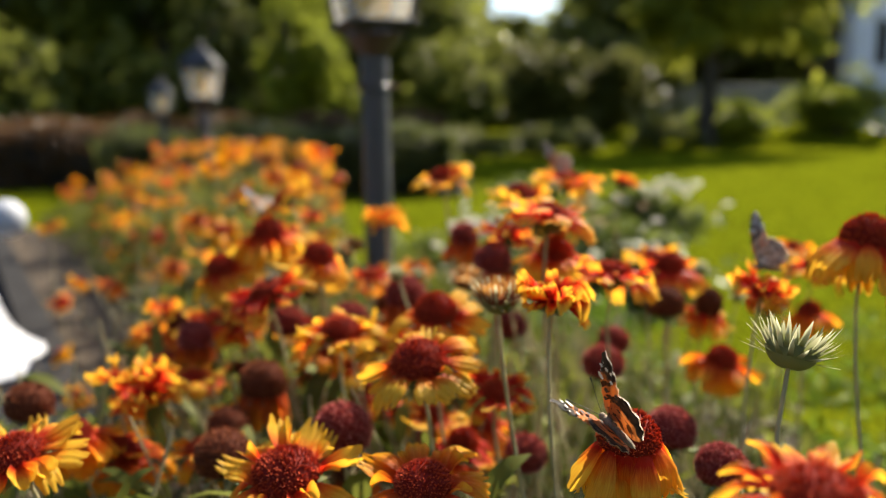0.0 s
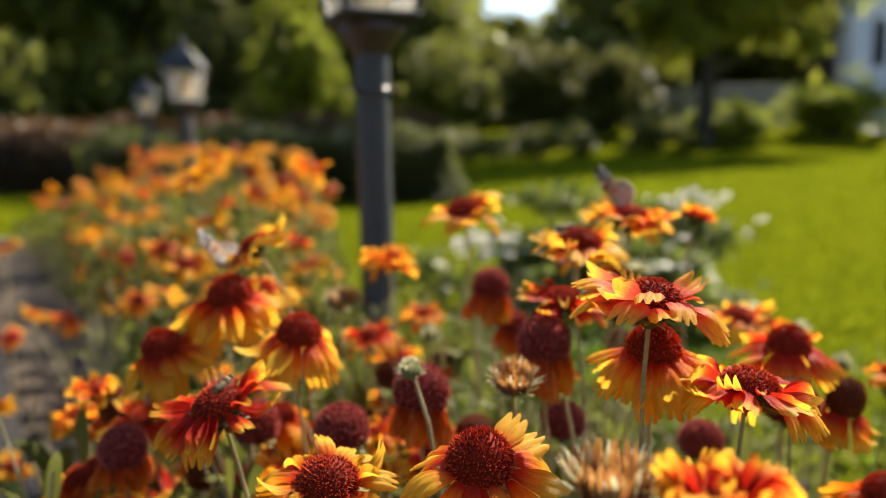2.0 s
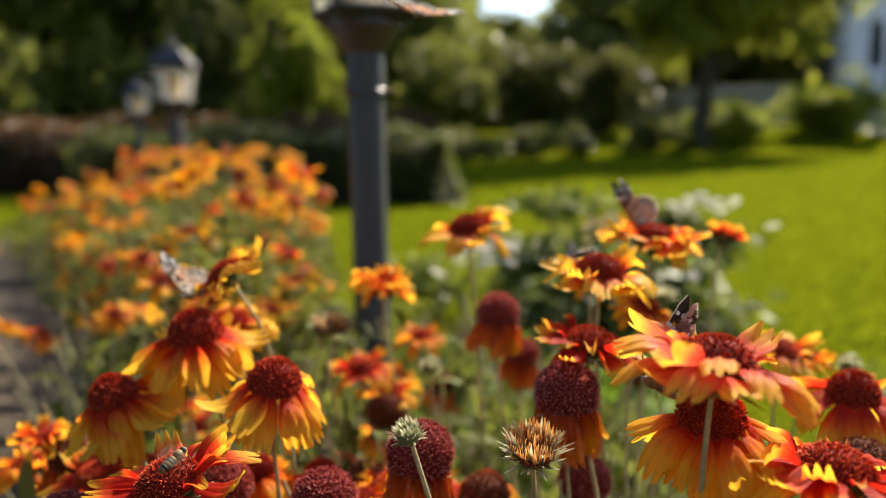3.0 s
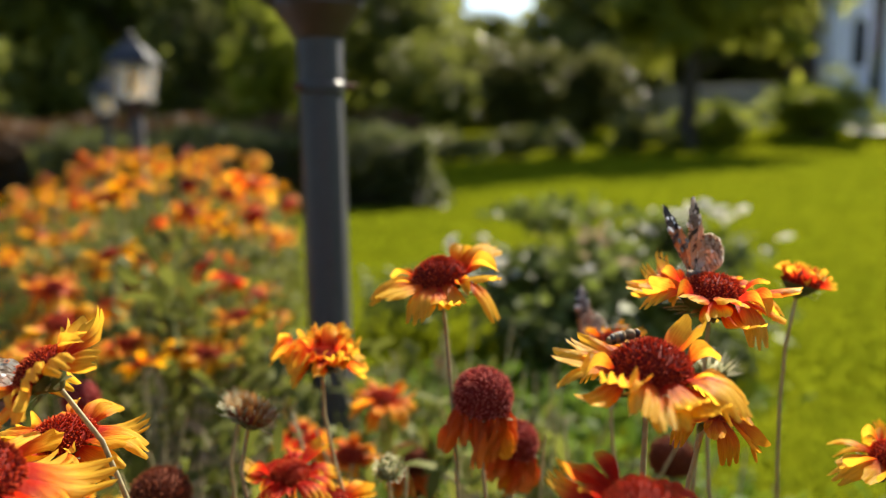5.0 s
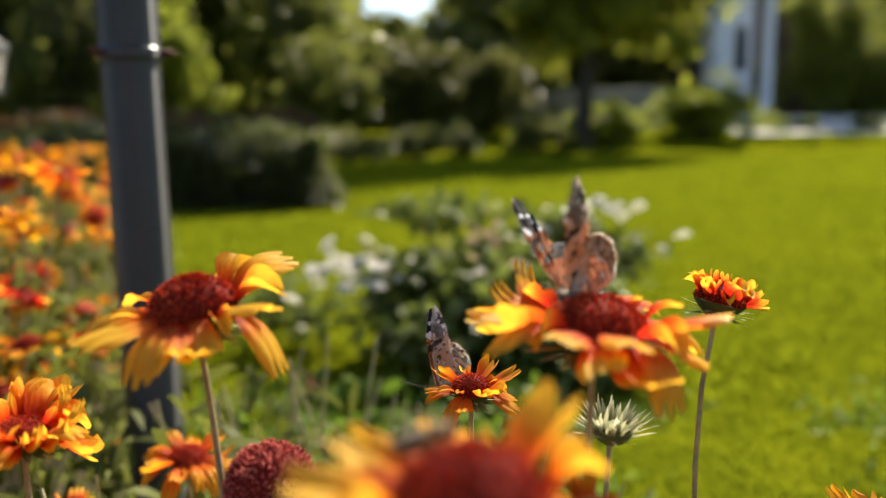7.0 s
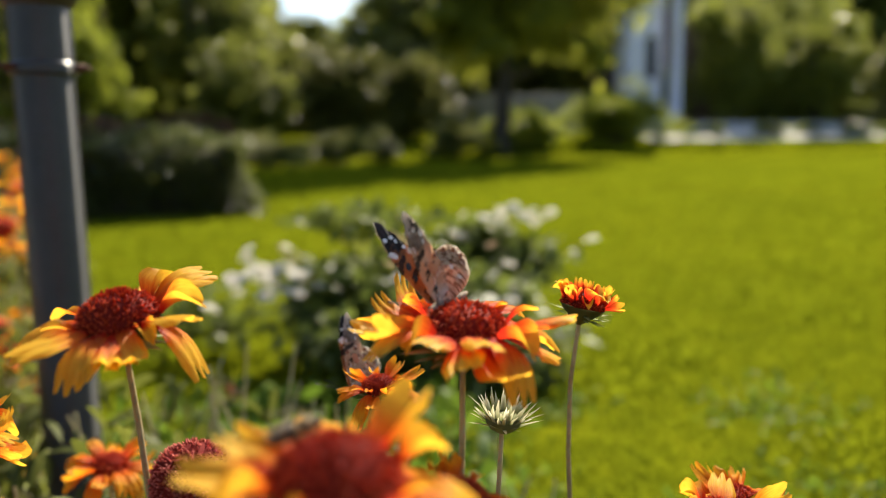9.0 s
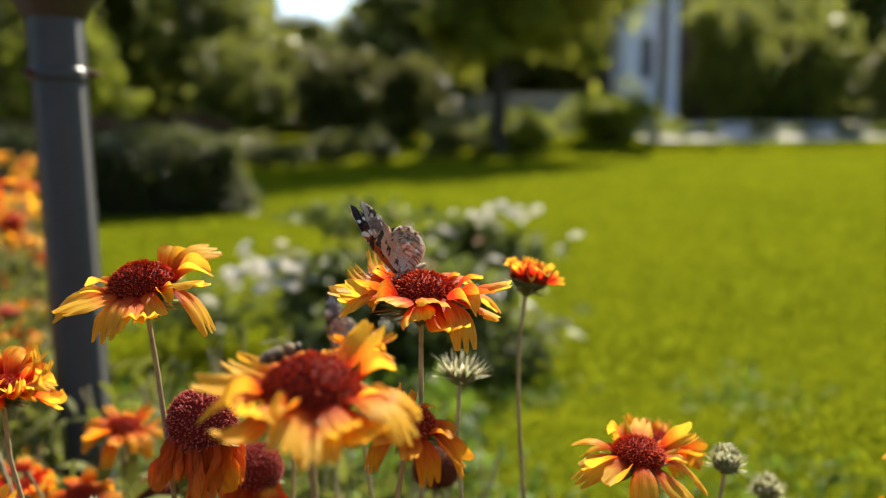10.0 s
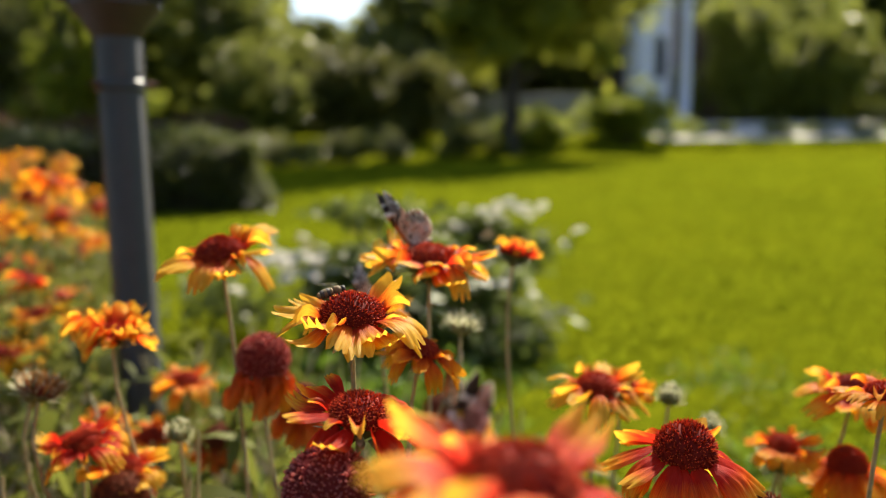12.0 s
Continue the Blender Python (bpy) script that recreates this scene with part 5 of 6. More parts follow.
# ---- white house ----
def white_house():
    g = float(ground_height(13, 25))
    house = tagged(new("house"), "white weatherboard house tinted with shade blue, with a corner post and dark window", "house")
    house.location = (13.80, 24.9, g)
    part("wall", box(bmesh.new(), -0.86, 0.42, 0.0, 0.8, -0.1, 6.4, 0.01), M_SHADE_WHITE, house)
    for k in range(28):
        part("weatherboard", box(bmesh.new(), -0.87, 0.43, -0.028, 0.004, 0.2 + 0.22 * k, 0.405 + 0.22 * k, 0.006), M_SHADE_WHITE, house)
    part("corner_post", lathe([(0.26, -0.1), (0.26, 0.25), (0.19, 0.32), (0.17, 3.0), (0.16, 6.4)], 20), M_SHADE_WHITE, house, "white round porch column", pose(0.78, -0.35, 0), True)
    part("porch_beam", box(bmesh.new(), 0.40, 1.10, -0.55, 0.8, 6.2, 6.6, 0.02), M_SHADE_WHITE, house)
    w = part("window", box(bmesh.new(), -0.20, 0.22, -0.045, 0.02, 1.75, 3.15, 0.01), M_PANE_DARK, house, "dark narrow window")
    for x0, x1, z0, z1 in ((-0.26, -0.20, 1.70, 3.20), (0.22, 0.28, 1.70, 3.20), (-0.20, 0.22, 3.15, 3.22), (-0.30, 0.32, 1.66, 1.745)):
        part("window_frame", box(bmesh.new(), x0, x1, -0.07, 0.0, z0, z1, 0.006), M_SHADE_WHITE, w)
    bm = bmesh.new()
    for y in (-0.6, 1.2):
        bm.verts.new((-1.3, y, 4.0)), bm.verts.new((1.3, y, 7.4)), bm.verts.new((1.3, y, 7.65)), bm.verts.new((-1.3, y, 4.25))
    v = list(bm.verts)
    for f in ((0, 1, 2, 3), (7, 6, 5, 4), (0, 4, 5, 1), (1, 5, 6, 2), (2, 6, 7, 3), (3, 7, 4, 0)):
        bm.faces.new([v[i] for i in f])
    part("roof", bm, M_ROOF, house)
    barn = tagged(new("shed"), "dark brown timber building behind the white house", "shed")
    barn.location = (16.2, 27.5, g)
    part("wall", box(bmesh.new(), -2.2, 2.2, 0, 3.0, -0.1, 4.2, 0.01), M_DARKWOOD, barn)
    for k in range(22):
        part("plank", box(bmesh.new(), -2.2 + 0.2 * k + 0.006, -2.0 + 0.2 * k - 0.006, -0.03, 0.003, 0, 4.2, 0.004), M_DARKWOOD, barn)
    bm = box(bmesh.new(), -2.5, 2.5, -0.4, 3.4, 4.2, 4.45, 0.02)
    part("roof", bm, M_ROOF, barn)


white_house()


def driveway():
    """A pale gravel drive that climbs from the lawn's far edge to the house."""
    xs = [11.75 + 0.9 * k for k in range(24)]
    verts, faces = [], []
    for x in xs:
        g = float(ground_height(x, 20.9))
        for y, z in ((20.9, g + 0.015), (24.6, 0.99), (25.0, 1.0), (25.0, 0.3), (20.9, g - 0.2)):
            verts.append((x, y, z))
    for k in range(len(xs) - 1):
        for j in range(5):
            faces.append((5 * k + j, 5 * k + (j + 1) % 5, 5 * k + 5 + (j + 1) % 5, 5 * k + 5 + j))
    faces += [tuple(range(4, -1, -1)), tuple(5 * (len(xs) - 1) + j for j in range(5))]
    tagged(new("driveway", mesh_of("driveway", verts, faces, [M_CONCRETE], smooth=False)), "pale gravel drive before the house", "driveway", "", "structure")


driveway()
# low grey garden wall under the trees
M_STONEWALL = plain_material("grey_render", (0.21, 0.19, 0.165), (0.34, 0.31, 0.275), 1.2, 0.9, 0, 0.5, 0.01)
wall = part("garden_wall", box(bmesh.new(), 2.5, 11.5, 25.2, 25.6, 0.55, 1.95, 0.03), M_STONEWALL, None, "grey rendered low garden wall under the trees")
tagged(wall, "", "wall", "", "structure")


# ---- white garden ornament beside the path ----
def ornament():
    stone = plain_material("white_stone", (0.34, 0.35, 0.39), (0.46, 0.47, 0.51), 9, 0.7, 0, 0.4, 0.003)
    thing = tagged(new("garden_ornament"), "white painted stone bell-shaped garden ornament beside the path", "ornament")
    thing.location = (-1.145, 1.75, 0.012)
    part("foot", lathe([(0.19, 0.0), (0.218, 0.012), (0.220, 0.022), (0.195, 0.038), (0.155, 0.066), (0.128, 0.098)], 36), stone, thing, "", None, True)
    part("body", lathe([(0.127, 0.097), (0.106, 0.15), (0.094, 0.20), (0.090, 0.28), (0.094, 0.36), (0.084, 0.41), (0.055, 0.44), (0.020, 0.455)], 36), stone, thing, "", None, True)
    bm = bmesh.new()
    bmesh.ops.create_uvsphere(bm, u_segments=20, v_segments=14, radius=0.044)
    part("knob", bm, stone, thing, "round white knob", pose(0.155, 0.0, 0.362), True)


ornament()


# ---- butterflies ----
def wing_material(name, stops, share):
    """Wing colour from the root (0) to the tip (1), with dark blotches."""
    m, nodes, links, bsdf = material(name)
    uv = nodes.new("ShaderNodeUVMap")
    sep = nodes.new("ShaderNodeSeparateXYZ")
    links.new(uv.outputs["UV"], sep.inputs["Vector"])
    n = noise_tex(nodes, links, 7.0, 3, uv.outputs["UV"])
    n2 = noise_tex(nodes, links, 8.0, 2, uv.outputs["UV"])
    f = maths(nodes, links, "ADD", sep.outputs["X"], maths(nodes, links, "MULTIPLY", maths(nodes, links, "SUBTRACT", n.outputs["Fac"], 0.5), 0.45))
    r = ramp(nodes, stops)
    links.new(f, r.inputs["Fac"])
    blot = ramp(nodes, [(0.42, (0.015, 0.010, 0.008)), (0.46, (1, 1, 1))])
    links.new(n2.outputs["Fac"], blot.inputs["Fac"])
    c = blend(nodes, links, "MULTIPLY", 0.9, r.outputs["Color"], blot.outputs["Color"])
    links.new(c, bsdf.inputs["Base Color"])
    bsdf.inputs["Roughness"].default_value = 0.65
    thin(nodes, links, bsdf, c, share)
    return m


def mottled_wing():
    m, nodes, links, bsdf = material("wing_under_sun_warmed")
    uv = nodes.new("ShaderNodeUVMap")
    n = noise_tex(nodes, links, 17.0, 4, uv.outputs["UV"])
    v = nodes.new("ShaderNodeTexVoronoi")
    v.inputs["Scale"].default_value = 13.0
    links.new(uv.outputs["UV"], v.inputs["Vector"])
    # mottled tones with warm sunlight put in, to counter the blue shade on them
    r = ramp(nodes, [(0.34, (0.18, 0.11, 0.07)), (0.44, (0.54, 0.39, 0.27)), (0.50, (0.76, 0.59, 0.43)), (0.56, (0.94, 0.86, 0.73))])
    links.new(n.outputs["Fac"], r.inputs["Fac"])
    cell = ramp(nodes, [(0.0, (0.35, 0.26, 0.2)), (0.35, (1, 1, 1))])
    links.new(v.outputs["Distance"], cell.inputs["Fac"])
    c = blend(nodes, links, "MULTIPLY", 0.5, r.outputs["Color"], cell.outputs["Color"])
    links.new(c, bsdf.inputs["Base Color"])
    bsdf.inputs["Roughness"].default_value = 0.7
    thin(nodes, links, bsdf, c, 0.7)
    return m


M_WING_UP = wing_material("wing_upper", [(0.10, (0.20, 0.12, 0.07)), (0.30, (0.56, 0.165, 0.034)), (0.58, (0.66, 0.23, 0.06)), (0.72, (0.020, 0.013, 0.010)), (0.97, (0.03, 0.02, 0.016))], 0.4)
M_WING_FORE = wing_material("wing_fore_under", [(0.10, (0.64, 0.56, 0.47)), (0.30, (0.62, 0.40, 0.24)), (0.56, (0.68, 0.46, 0.30)), (0.68, (0.14, 0.10, 0.08)), (0.92, (0.70, 0.62, 0.53))], 0.4)
M_WING_UNDER = mottled_wing()
M_WING_WHITE = plain_material("wing_white", (0.62, 0.60, 0.56), (0.80, 0.78, 0.74), 300, 0.6, 0, 0.1, 0.0001)
M_WING_BLACK = plain_material("wing_black", (0.010, 0.008, 0.007), (0.03, 0.022, 0.018), 300, 0.6, 0, 0.1, 0.0001)
M_WING_PINK = plain_material("wing_pink", (0.40, 0.15, 0.07), (0.52, 0.23, 0.11), 300, 0.6, 0, 0.1, 0.0001)
M_FUR = plain_material("butterfly_fur", (0.11, 0.075, 0.045), (0.30, 0.22, 0.14), 400, 0.8, 0, 0.6, 0.0004)


def smooth_outline(points, per=4):
    out = []
    n = len(points)
    for i in range(n):
        p0, p1, p2, p3 = (Vector(points[(i + k - 1) % n]) for k in range(4))
        for k in range(per):
            t = k / per
            out.append(0.5 * ((2 * p1) + (p2 - p0) * t + (2 * p0 - 5 * p1 + 4 * p2 - p3) * t * t + (3 * p1 - p0 - 3 * p2 + p3) * t ** 3))
    return out


FORE = ((0.004, 0.0005), (0.011, 0.0075), (0.0175, 0.0175), (0.0222, 0.0285), (0.0228, 0.0332), (0.0198, 0.0322), (0.0130, 0.0268), (0.0070, 0.0200), (0.0020, 0.0135), (-0.001, 0.006))
HIND = ((0.002, 0.0005), (0.0033, 0.009), (0.0025, 0.0165), (-0.001, 0.0208), (-0.0065, 0.0216), (-0.0118, 0.0192), (-0.0156, 0.0140), (-0.0160, 0.0078), (-0.0110, 0.0025))


def wing_mesh(kind, side):
    """A thin double sheet: patterned upper side, mottled under side, white and black marks laid on; side: 1 left, -1 right."""
    line = smooth_outline(FORE if kind == "forewing" else HIND)
    verts, faces, uvs, slots = [], [], [], []
    far = max(p.length for p in line)

    def sheet(z, slot, flip):
        base = len(verts)
        rings = 5
        c = Vector((0.002, 0.0006))
        for i in range(rings + 1):
            for p in line:
                q = c + (p - c) * max(0.02, i / rings)
                wave = 0.0005 * math.sin(q.y * 900 + q.x * 500) * i / rings
                verts.append((q.x, side * q.y, z + wave))
                uvs.append((min(1.0, q.length / far), 0.5 + q.x * 22))
        n = len(line)
        for i in range(rings):
            for k in range(n):
                f = (base + i * n + k, base + i * n + (k + 1) % n, base + (i + 1) * n + (k + 1) % n, base + (i + 1) * n + k)
                faces.append(f if flip else f[::-1])
                slots.append(slot)

    def spot(x, y, rx, ry, z, slot, turn=0.0):
        base = len(verts)
        for k in range(8):
            a = 2 * math.pi * k / 8
            px, py = rx * math.cos(a), ry * math.sin(a)
            verts.append((x + px * math.cos(turn) - py * math.sin(turn), side * (y + px * math.sin(turn) + py * math.cos(turn)), z + 0.0005 * math.sin(y * 900 + x * 500)))
            uvs.append((0.5, 0.5))
        faces.append(tuple(base + k for k in range(8)))
        slots.append(slot)

    sheet(0.00018, 0, side < 0)
    sheet(-0.00018, 5 if kind == "forewing" else 1, side > 0)
    for z in (0.00055, -0.00055):
        if kind == "forewing":
            spot(0.0175, 0.0195, 0.0021, 0.0012, z, 2, 0.4)
            for x, y in ((0.0200, 0.0255), (0.0172, 0.0268), (0.0146, 0.0258), (0.0122, 0.0232)):
                spot(x, y, 0.0010, 0.0009, z, 2)
            if z < 0:
                spot(0.0080, 0.0135, 0.0030, 0.0018, z, 4, 0.7)
                spot(0.0120, 0.0165, 0.0016, 0.0011, z - 0.0001, 3)
            else:
                for x, y, r in ((0.0098, 0.0105, 0.0010), (0.0118, 0.0152, 0.0013), (0.0062, 0.0175, 0.0011)):
                    spot(x, y, r, r * 1.3, z, 3)
        else:
            for x, y in ((0.0005, 0.0195), (-0.0045, 0.0203), (-0.0095, 0.0185), (-0.0132, 0.0150)):
                spot(x, y, 0.0012, 0.0011, z, 3 if z > 0 else 4)
                if z < 0:
                    spot(x, y, 0.0005, 0.0005, z - 0.0001, 3)
            if z < 0:
                for x, y in ((-0.002, 0.0105), (-0.0075, 0.0125), (-0.0105, 0.0075)):
                    spot(x, y, 0.0013, 0.0008, z, 2, 0.8)
    return mesh_of(kind, verts, faces, [M_WING_UP, M_WING_UNDER, M_WING_WHITE, M_WING_BLACK, M_WING_PINK, M_WING_FORE], uvs, slots)


WINGS = {(k, s): wing_mesh(k, s) for k in ("forewing", "hindwing") for s in (1, -1)}


def wing_pose(kind, side, angle, swing=22):
    """A wing raised by angle: 0 spread flat, 90 folded upright; the hindwing lies just inside."""
    a = angle if kind == "forewing" else angle + 0.8
    return pose(0, side * 0.0011, 0.0030, side * a, 0, 0) @ pose(0, 0, 0, 0, 0, side * (swing if kind == "forewing" else 2))


def butterfly(at_pose, angle, label, swing=22):
    """A painted butterfly; its head points along +x of its pose, its feet stand on z = 0."""
    b = tagged(new("butterfly"), label, "butterfly")
    b.matrix_basis = at_pose
    bm = bmesh.new()
    for x, r, s, z in ((0.0055, 0.0017, 0.0019, 0.0034), (0.0018, 0.0024, 0.0042, 0.0032), (-0.0065, 0.0017, 0.0075, 0.0026)):
        bmesh.ops.create_uvsphere(bm, u_segments=12, v_segments=8, radius=1.0, matrix=Matrix.Translation((x, 0, z)) @ Matrix.Diagonal((s, r, r, 1)))
    part("body", bm, M_FUR, b, "", None, True)
    for s in (1, -1):
        v, f = tube_data([(0.0068, s * 0.0006, 0.0042), (0.0120, s * 0.0035, 0.0085), (0.0165, s * 0.0062, 0.0118), (0.0180, s * 0.0070, 0.0128)], [0.00016, 0.00014, 0.00016, 0.00045], 5)
        child("antenna", mesh_of("antenna", v, f, [M_WING_BLACK]), b)
        for k in range(3):
            v, f = tube_data([(0.0035 - 0.0022 * k, s * 0.001, 0.0022), (0.0045 - 0.0032 * k, s * 0.0042, 0.0030), (0.0050 - 0.0045 * k, s * 0.0058, -0.0004)], [0.00022, 0.00018, 0.00014], 4)
            child("leg", mesh_of("leg", v, f, [M_WING_BLACK]), b)
    b_wings = []
    for kind in ("forewing", "hindwing"):
        for s in (1, -1):
            w = child(kind, WINGS[(kind, s)], b, wing_pose(kind, s, angle, swing))
            b_wings.append((w, kind, s))
    return b, b_wings


# ---- bees ----
M_BEE = plain_material("bee_dark", (0.012, 0.009, 0.006), (0.05, 0.035, 0.018), 500, 0.6, 0, 0.5, 0.0002)
M_BEE_GOLD = plain_material("bee_gold", (0.10, 0.058, 0.018), (0.22, 0.13, 0.045), 500, 0.7, 0, 0.5, 0.0002)


def bee_wing_material():
    m, nodes, links, bsdf = material("bee_wing")
    bsdf.inputs["Base Color"].default_value = (0.42, 0.36, 0.26, 1)
    bsdf.inputs["Roughness"].default_value = 0.5
    bsdf.inputs["Transmission Weight"].default_value = 0.8
    bsdf.inputs["IOR"].default_value = 1.05
    bsdf.inputs["Alpha"].default_value = 0.18
    return m


M_BEE_WING = bee_wing_material()


def bee(at_pose, label):
    b = tagged(new("honey_bee"), label, "bee")
    b.matrix_basis = at_pose
    for name, x, r, s, mat in (("head", 0.0062, 0.0019, 0.0014, M_BEE), ("thorax", 0.0030, 0.0024, 0.0026, M_BEE_GOLD)):
        bm = bmesh.new()
        bmesh.ops.create_uvsphere(bm, u_segments=14, v_segments=10, radius=1.0, matrix=Matrix.Translation((x, 0, 0.0034)) @ Matrix.Diagonal((s, r, r, 1)))
        part(name, bm, mat, b, "", None, True)
    for k in range(5):
        r0, r1 = (0.0016, 0.0023, 0.0025, 0.0023, 0.0017)[k], (0.0023, 0.0025, 0.0023, 0.0017, 0.0005)[k]
        bm = lathe([(r0, 0.0), (max(r0, r1) * 1.04, 0.0008), (r1, 0.0017)], 14)
        part("abdomen_ring", bm, M_BEE if k % 2 else M_BEE_GOLD, b, "", pose(0.0006 - 0.0017 * k, 0, 0.0034 - 0.0002 * k, 0, -94, 0), True)
    for s in (1, -1):
        line = smooth_outline(((0.0, 0.0), (0.002, 0.0022), (-0.002, 0.0046), (-0.008, 0.0040), (-0.0085, 0.0022), (-0.004, 0.0008)), 3)
        me = mesh_of("wing", [(p.x, s * p.y, 0.0) for p in line] + [(p.x, s * p.y, 0.0002) for p in line], [tuple(range(len(line))), tuple(range(2 * len(line) - 1, len(line) - 1, -1))], [M_BEE_WING], smooth=False)
        child("wing", me, b, pose(0.0030, s * 0.0012, 0.0056, s * 14, 6, 0), "clear folded wing")
        for k in range(3):
            v, f = tube_data([(0.0042 - 0.0014 * k, s * 0.0015, 0.0020), (0.0052 - 0.0026 * k, s * 0.0042, 0.0028), (0.0056 - 0.0040 * k, s * 0.0052, -0.0004)], [0.0003, 0.00026, 0.0002], 4)
            child("leg", mesh_of("leg", v, f, [M_BEE]), b)
    return b


def perch(x, y, z, yaw, rise=0.0, roll=0.0):
    """Where a butterfly sits: its heading in degrees from +x, its nose raised by rise."""
    return pose(x, y, z, 0, 0, yaw) @ pose(0, 0, 0, roll, 0, 0) @ pose(0, 0, 0, 0, -rise, 0) @ Matrix.Diagonal((1.23, 1.23, 1.23, 1))


MAIN_AT = Vector((0.1576, 1.062, 0.4905))
main_butterfly, main_wings = butterfly(perch(*MAIN_AT, 206, 6, 18), 76, "orange and brown butterfly resting on an open blanket flower")
butterfly(perch(-0.2187, 0.9523, 0.4552, 205, -8, 52), 88, "mottled butterfly with folded wings on a red blanket flower")
butterfly(perch(0.272, 0.649, 0.430, 180, 6, 22), 89, "mottled brown butterfly with folded wings on a red flower", 26)
butterfly(perch(0.0875, 0.3865, 0.3965, 104, 34, -38), 70, "dark orange butterfly with raised wings on a drooping flower")
butterfly(perch(0.127, 1.200, 0.408, 196, -8, 24), 87, "pinkish mottled butterfly with folded wings on a small flower", 44)
rising_butterfly, rising_wings = butterfly(perch(0.16, 1.30, 0.10, 150), 84, "mottled butterfly with folded wings low between the stems")
PINK_AT = Vector((0.080, 0.745, 0.446))
pink_butterfly, pink_wings = butterfly(perch(*PINK_AT, 190, 30, -10), 86, "dark brown butterfly with cream spots behind a pink-red flower")
flying_butterfly, flying_wings = butterfly(perch(-0.059, 0.99, 0.80, 300), 20, "pale orange butterfly in flight over the flowers")
leaving_butterfly, leaving_wings = butterfly(perch(0.03, 2.15, 0.08, 150), 40, "pale orange butterfly in flight beyond the lamp post")
top_bee = bee(pose(0.080, 0.945, 0.4835, 0, -6, 14) @ Matrix.Diagonal((1.15, 1.15, 1.15, 1)), "brown honey bee on a yellow and red flower")
bee(pose(-0.168, 0.742, 0.412, 24, -20, 60) @ Matrix.Diagonal((1.15, 1.15, 1.15, 1)), "striped honey bee on a red and yellow flower")


def sway(flower, rows):
    """Rock a flower about the foot of its stem; rows of seconds and degrees over to +x."""
    p = flower.location.copy()
    walk(flower, [(t, pose(p.x, p.y, p.z, 0, a, 0)) for t, a in rows])


def flap(wings, rows):
    for w, kind, side in wings:
        walk(w, [(t, wing_pose(kind, side, a)) for t, a in rows])


BREEZE = [(0, 0.9), (1, 0.8), (2, 1.0), (3, 0.5), (4, 0.5), (5, 0.6), (6, 0.0), (7.5, 0.0), (8.5, -0.7), (9.5, -1.25), (10.5, -1.1), (12, -1.3)]


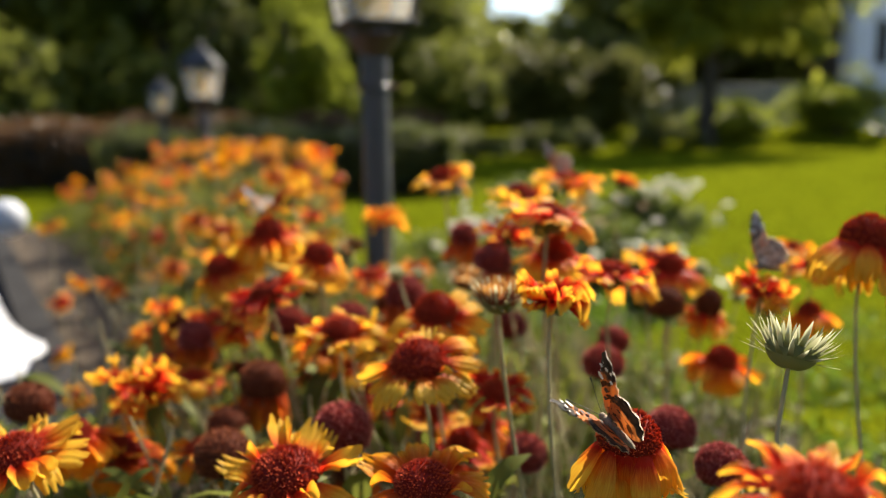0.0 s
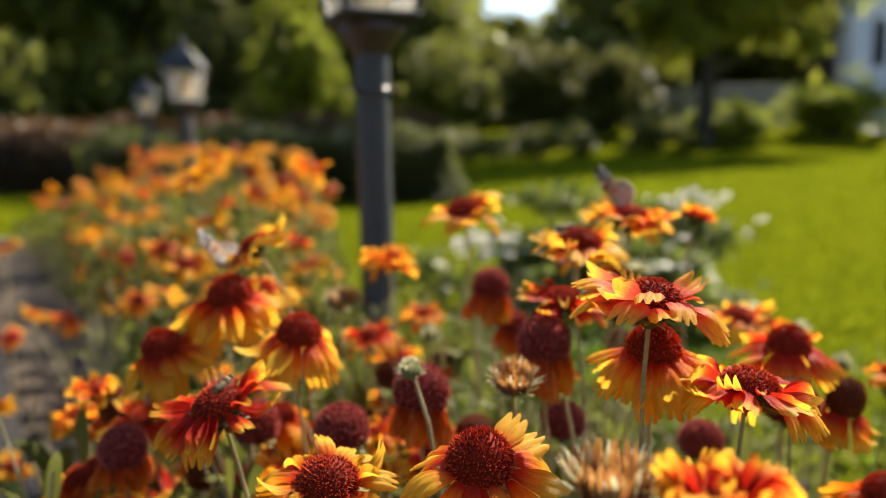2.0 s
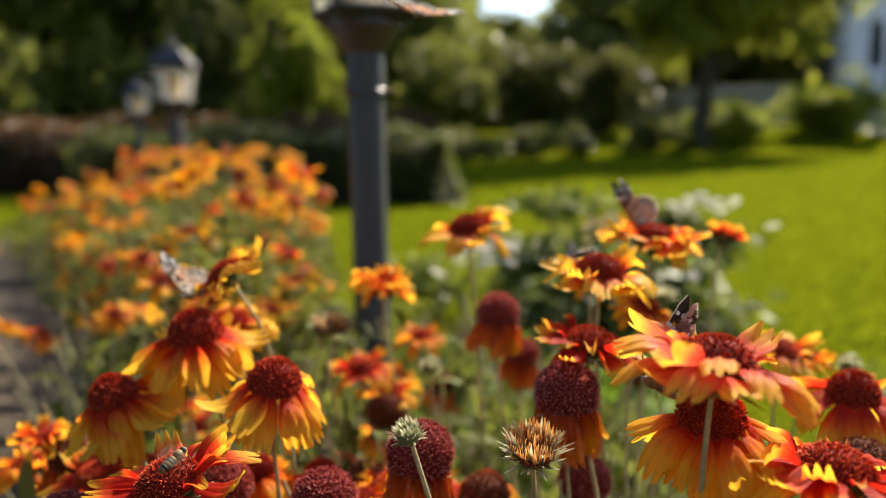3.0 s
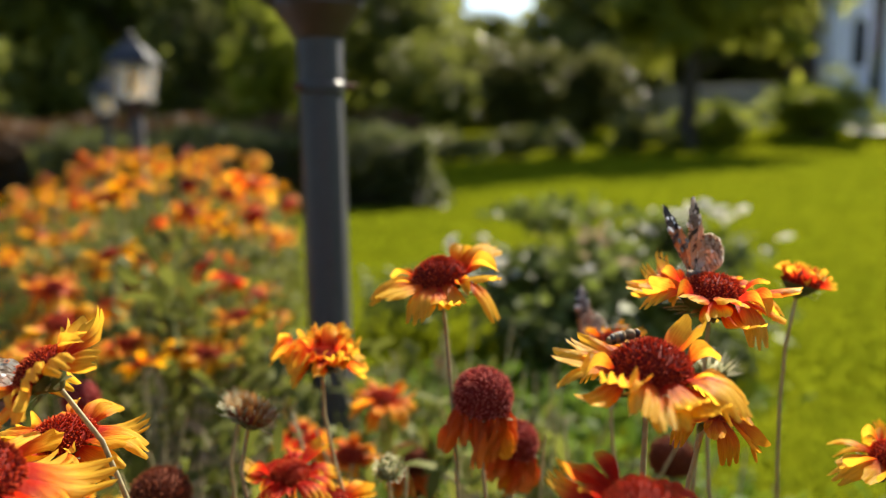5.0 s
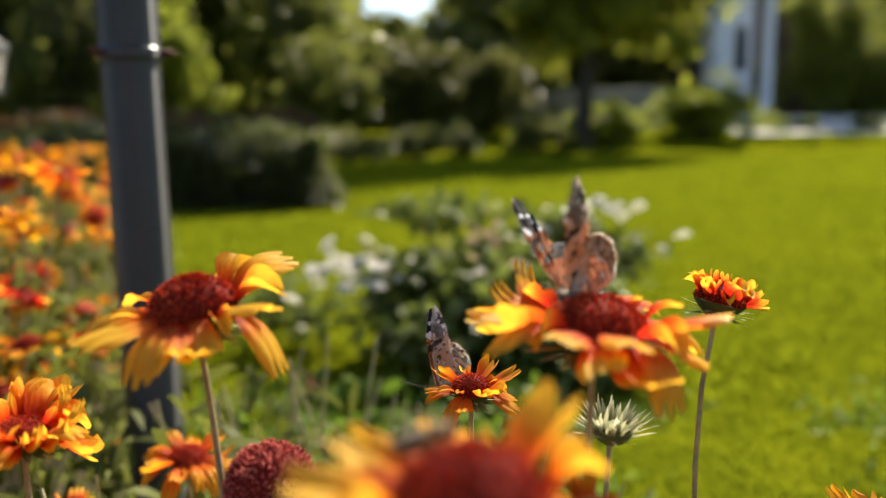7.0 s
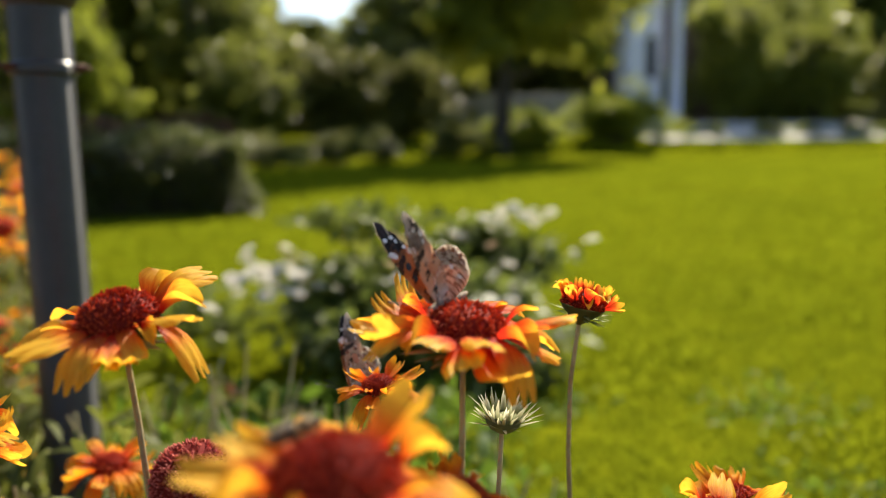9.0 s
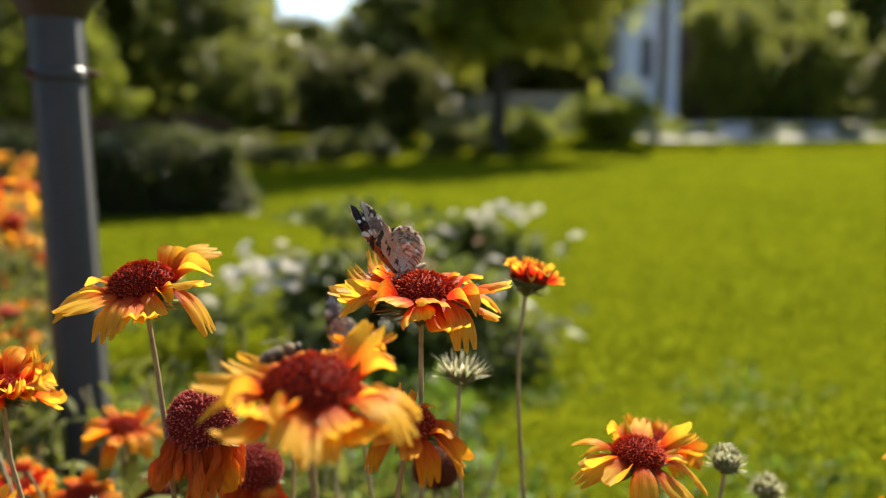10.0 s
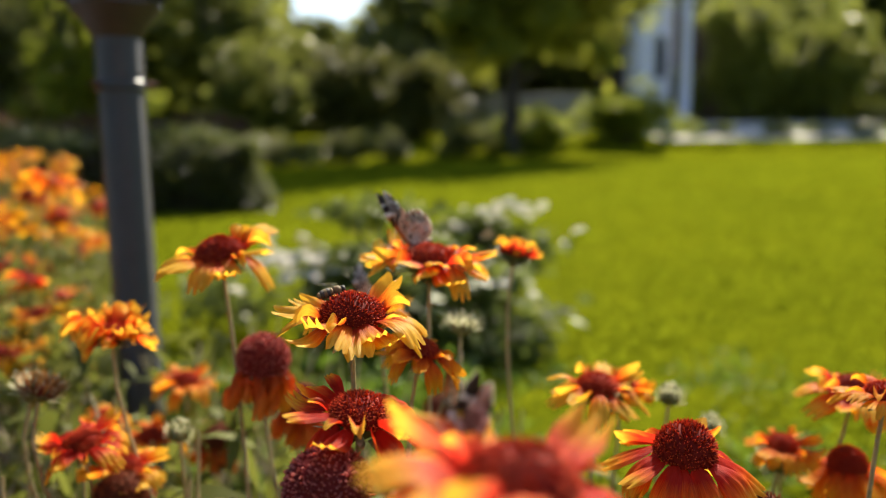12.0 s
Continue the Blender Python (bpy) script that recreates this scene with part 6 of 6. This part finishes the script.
def motions():
    for f in (flower_main, flower_side, flower_big, flower_behind):
        sway(f, BREEZE)
    # the butterfly rides on its flower and works its wings
    p = flower_main.location.copy()
    rows = []
    for t, a in BREEZE:
        m = pose(p.x, p.y, p.z, 0, a, 0) @ Matrix.Translation(MAIN_AT - p)
        turn = -8 if t < 3.5 else 0
        nod = 16 if t < 3.5 else 4 if t < 4.5 else -6 if t < 8 else 6 if t < 9 else 16
        rows.append((t, m @ pose(0, 0, 0, 0, 0, 207 + turn) @ pose(0, 0, 0, 16, 0, 0) @ pose(0, 0, 0, 0, nod, 0)))
    walk(main_butterfly, rows)
    flap(main_wings, [(0, 86), (1.5, 85), (3, 83), (4, 79), (5, 76), (5.5, 75.5), (6, 73), (6.5, 69), (7, 68), (7.5, 67), (8.5, 74), (9.5, 82), (10, 85), (10.5, 86), (11, 86.5), (12, 86.5)])
    p = flower_big.location.copy()
    q = top_bee.location.copy() - p
    walk(top_bee, [(t, pose(p.x, p.y, p.z, 0, a, 0) @ Matrix.Translation(q) @ pose(0, 0, 0, 0, -6, 14)) for t, a in BREEZE])
    # one butterfly flies in past the lamp post and away over the lawn
    walk(flying_butterfly, [(0, pose(-0.30, 0.75, 1.60, 0, 0, 20)), (2.0, pose(-0.12, 0.95, 1.10, 0, 0, 10)), (2.8, pose(-0.059, 0.99, 0.74, 0, 20, 0)), (3.0, pose(-0.045, 1.001, 0.672, 0, 25, 320)), (3.1, pose(-0.024, 1.007, 0.643, 0, 10, 340)), (3.2, pose(0.029, 1.014, 0.616, 0, 0, 350)),
                            (3.4, pose(0.126, 1.113, 0.615, 0, -10, 10)), (3.8, pose(0.384, 1.267, 0.70, 0, -14, 20)), (4.2, pose(0.70, 1.422, 0.84, 0, -14, 25)), (5.0, pose(2.2, 2.0, 1.8, 0, -10, 25)), (12, pose(14.0, 8.0, 6.0, 0, -10, 25))])
    flap(flying_wings, [(0, 10), (2.0, 60), (2.9, 60), (3.0, 12), (3.1, 52), (3.2, 4), (3.3, 60), (3.4, 5), (3.5, 62), (3.6, 5), (3.7, 60), (3.8, 5), (4.0, 60), (4.2, 10), (12, 30)])
    # another leaves the foliage behind the post
    walk(leaving_butterfly, [(0, pose(0.03, 2.15, 0.08, 0, 0, 150)), (10.3, pose(0.03, 2.16, 0.09, 0, 0, 150)), (10.5, pose(-0.050, 2.174, 0.33, 0, -30, 160)), (10.6, pose(-0.068, 2.173, 0.381, 0, -30, 170)), (10.7, pose(-0.112, 2.180, 0.414, 0, -25, 175)), (10.8, pose(-0.135, 2.185, 0.463, 0, -25, 165)),
                             (11.0, pose(-0.298, 2.225, 0.563, 0, -20, 165)), (11.1, pose(-0.346, 2.236, 0.603, 0, -20, 160)), (11.3, pose(-0.529, 2.386, 0.686, 0, -20, 150)), (12, pose(-1.6, 3.0, 1.2, 0, -20, 150))])
    flap(leaving_wings, [(0, 80), (10.3, 80), (10.5, 20), (10.6, 60), (10.7, 30), (10.8, 15), (10.9, 60), (11.0, 25), (11.1, 45), (11.2, 10), (11.3, 60), (12, 20)])
    # one comes up behind the pink-red flower and stays on its petals
    up = pose(0, 0, 0, -10, 0, 0) @ pose(0, 0, 0, 0, -30, 0)
    walk(pink_butterfly, [(0, pose(0.02, 0.86, 0.24, 0, 0, 160)), (1.9, pose(0.02, 0.86, 0.24, 0, 0, 160)), (2.15, pose(0.035, 0.79, 0.38, 0, 0, 175)), (2.4, pose(PINK_AT[0], PINK_AT[1], PINK_AT[2], 0, 0, 190) @ up), (12, pose(PINK_AT[0], PINK_AT[1], PINK_AT[2], 0, 0, 190) @ up)])
    flap(pink_wings, [(0, 84), (1.9, 84), (2.0, 40), (2.15, 75), (2.3, 45), (2.45, 86), (12, 86)])
    # and one climbs to a brown seed head near the end
    walk(rising_butterfly, [(0, pose(0.16, 1.30, 0.10, 0, 0, 150)), (11.1, pose(0.16, 1.30, 0.10, 0, 0, 150)), (11.4, pose(0.175, 1.24, 0.20, 0, -20, 170)), (11.7, pose(0.194, 1.174, 0.322, 0, -30, 215)), (12, pose(0.194, 1.174, 0.324, 0, -30, 215))])
    flap(rising_wings, [(0, 84), (11.1, 84), (11.3, 30), (11.5, 70), (11.7, 84), (12, 84)])


motions()
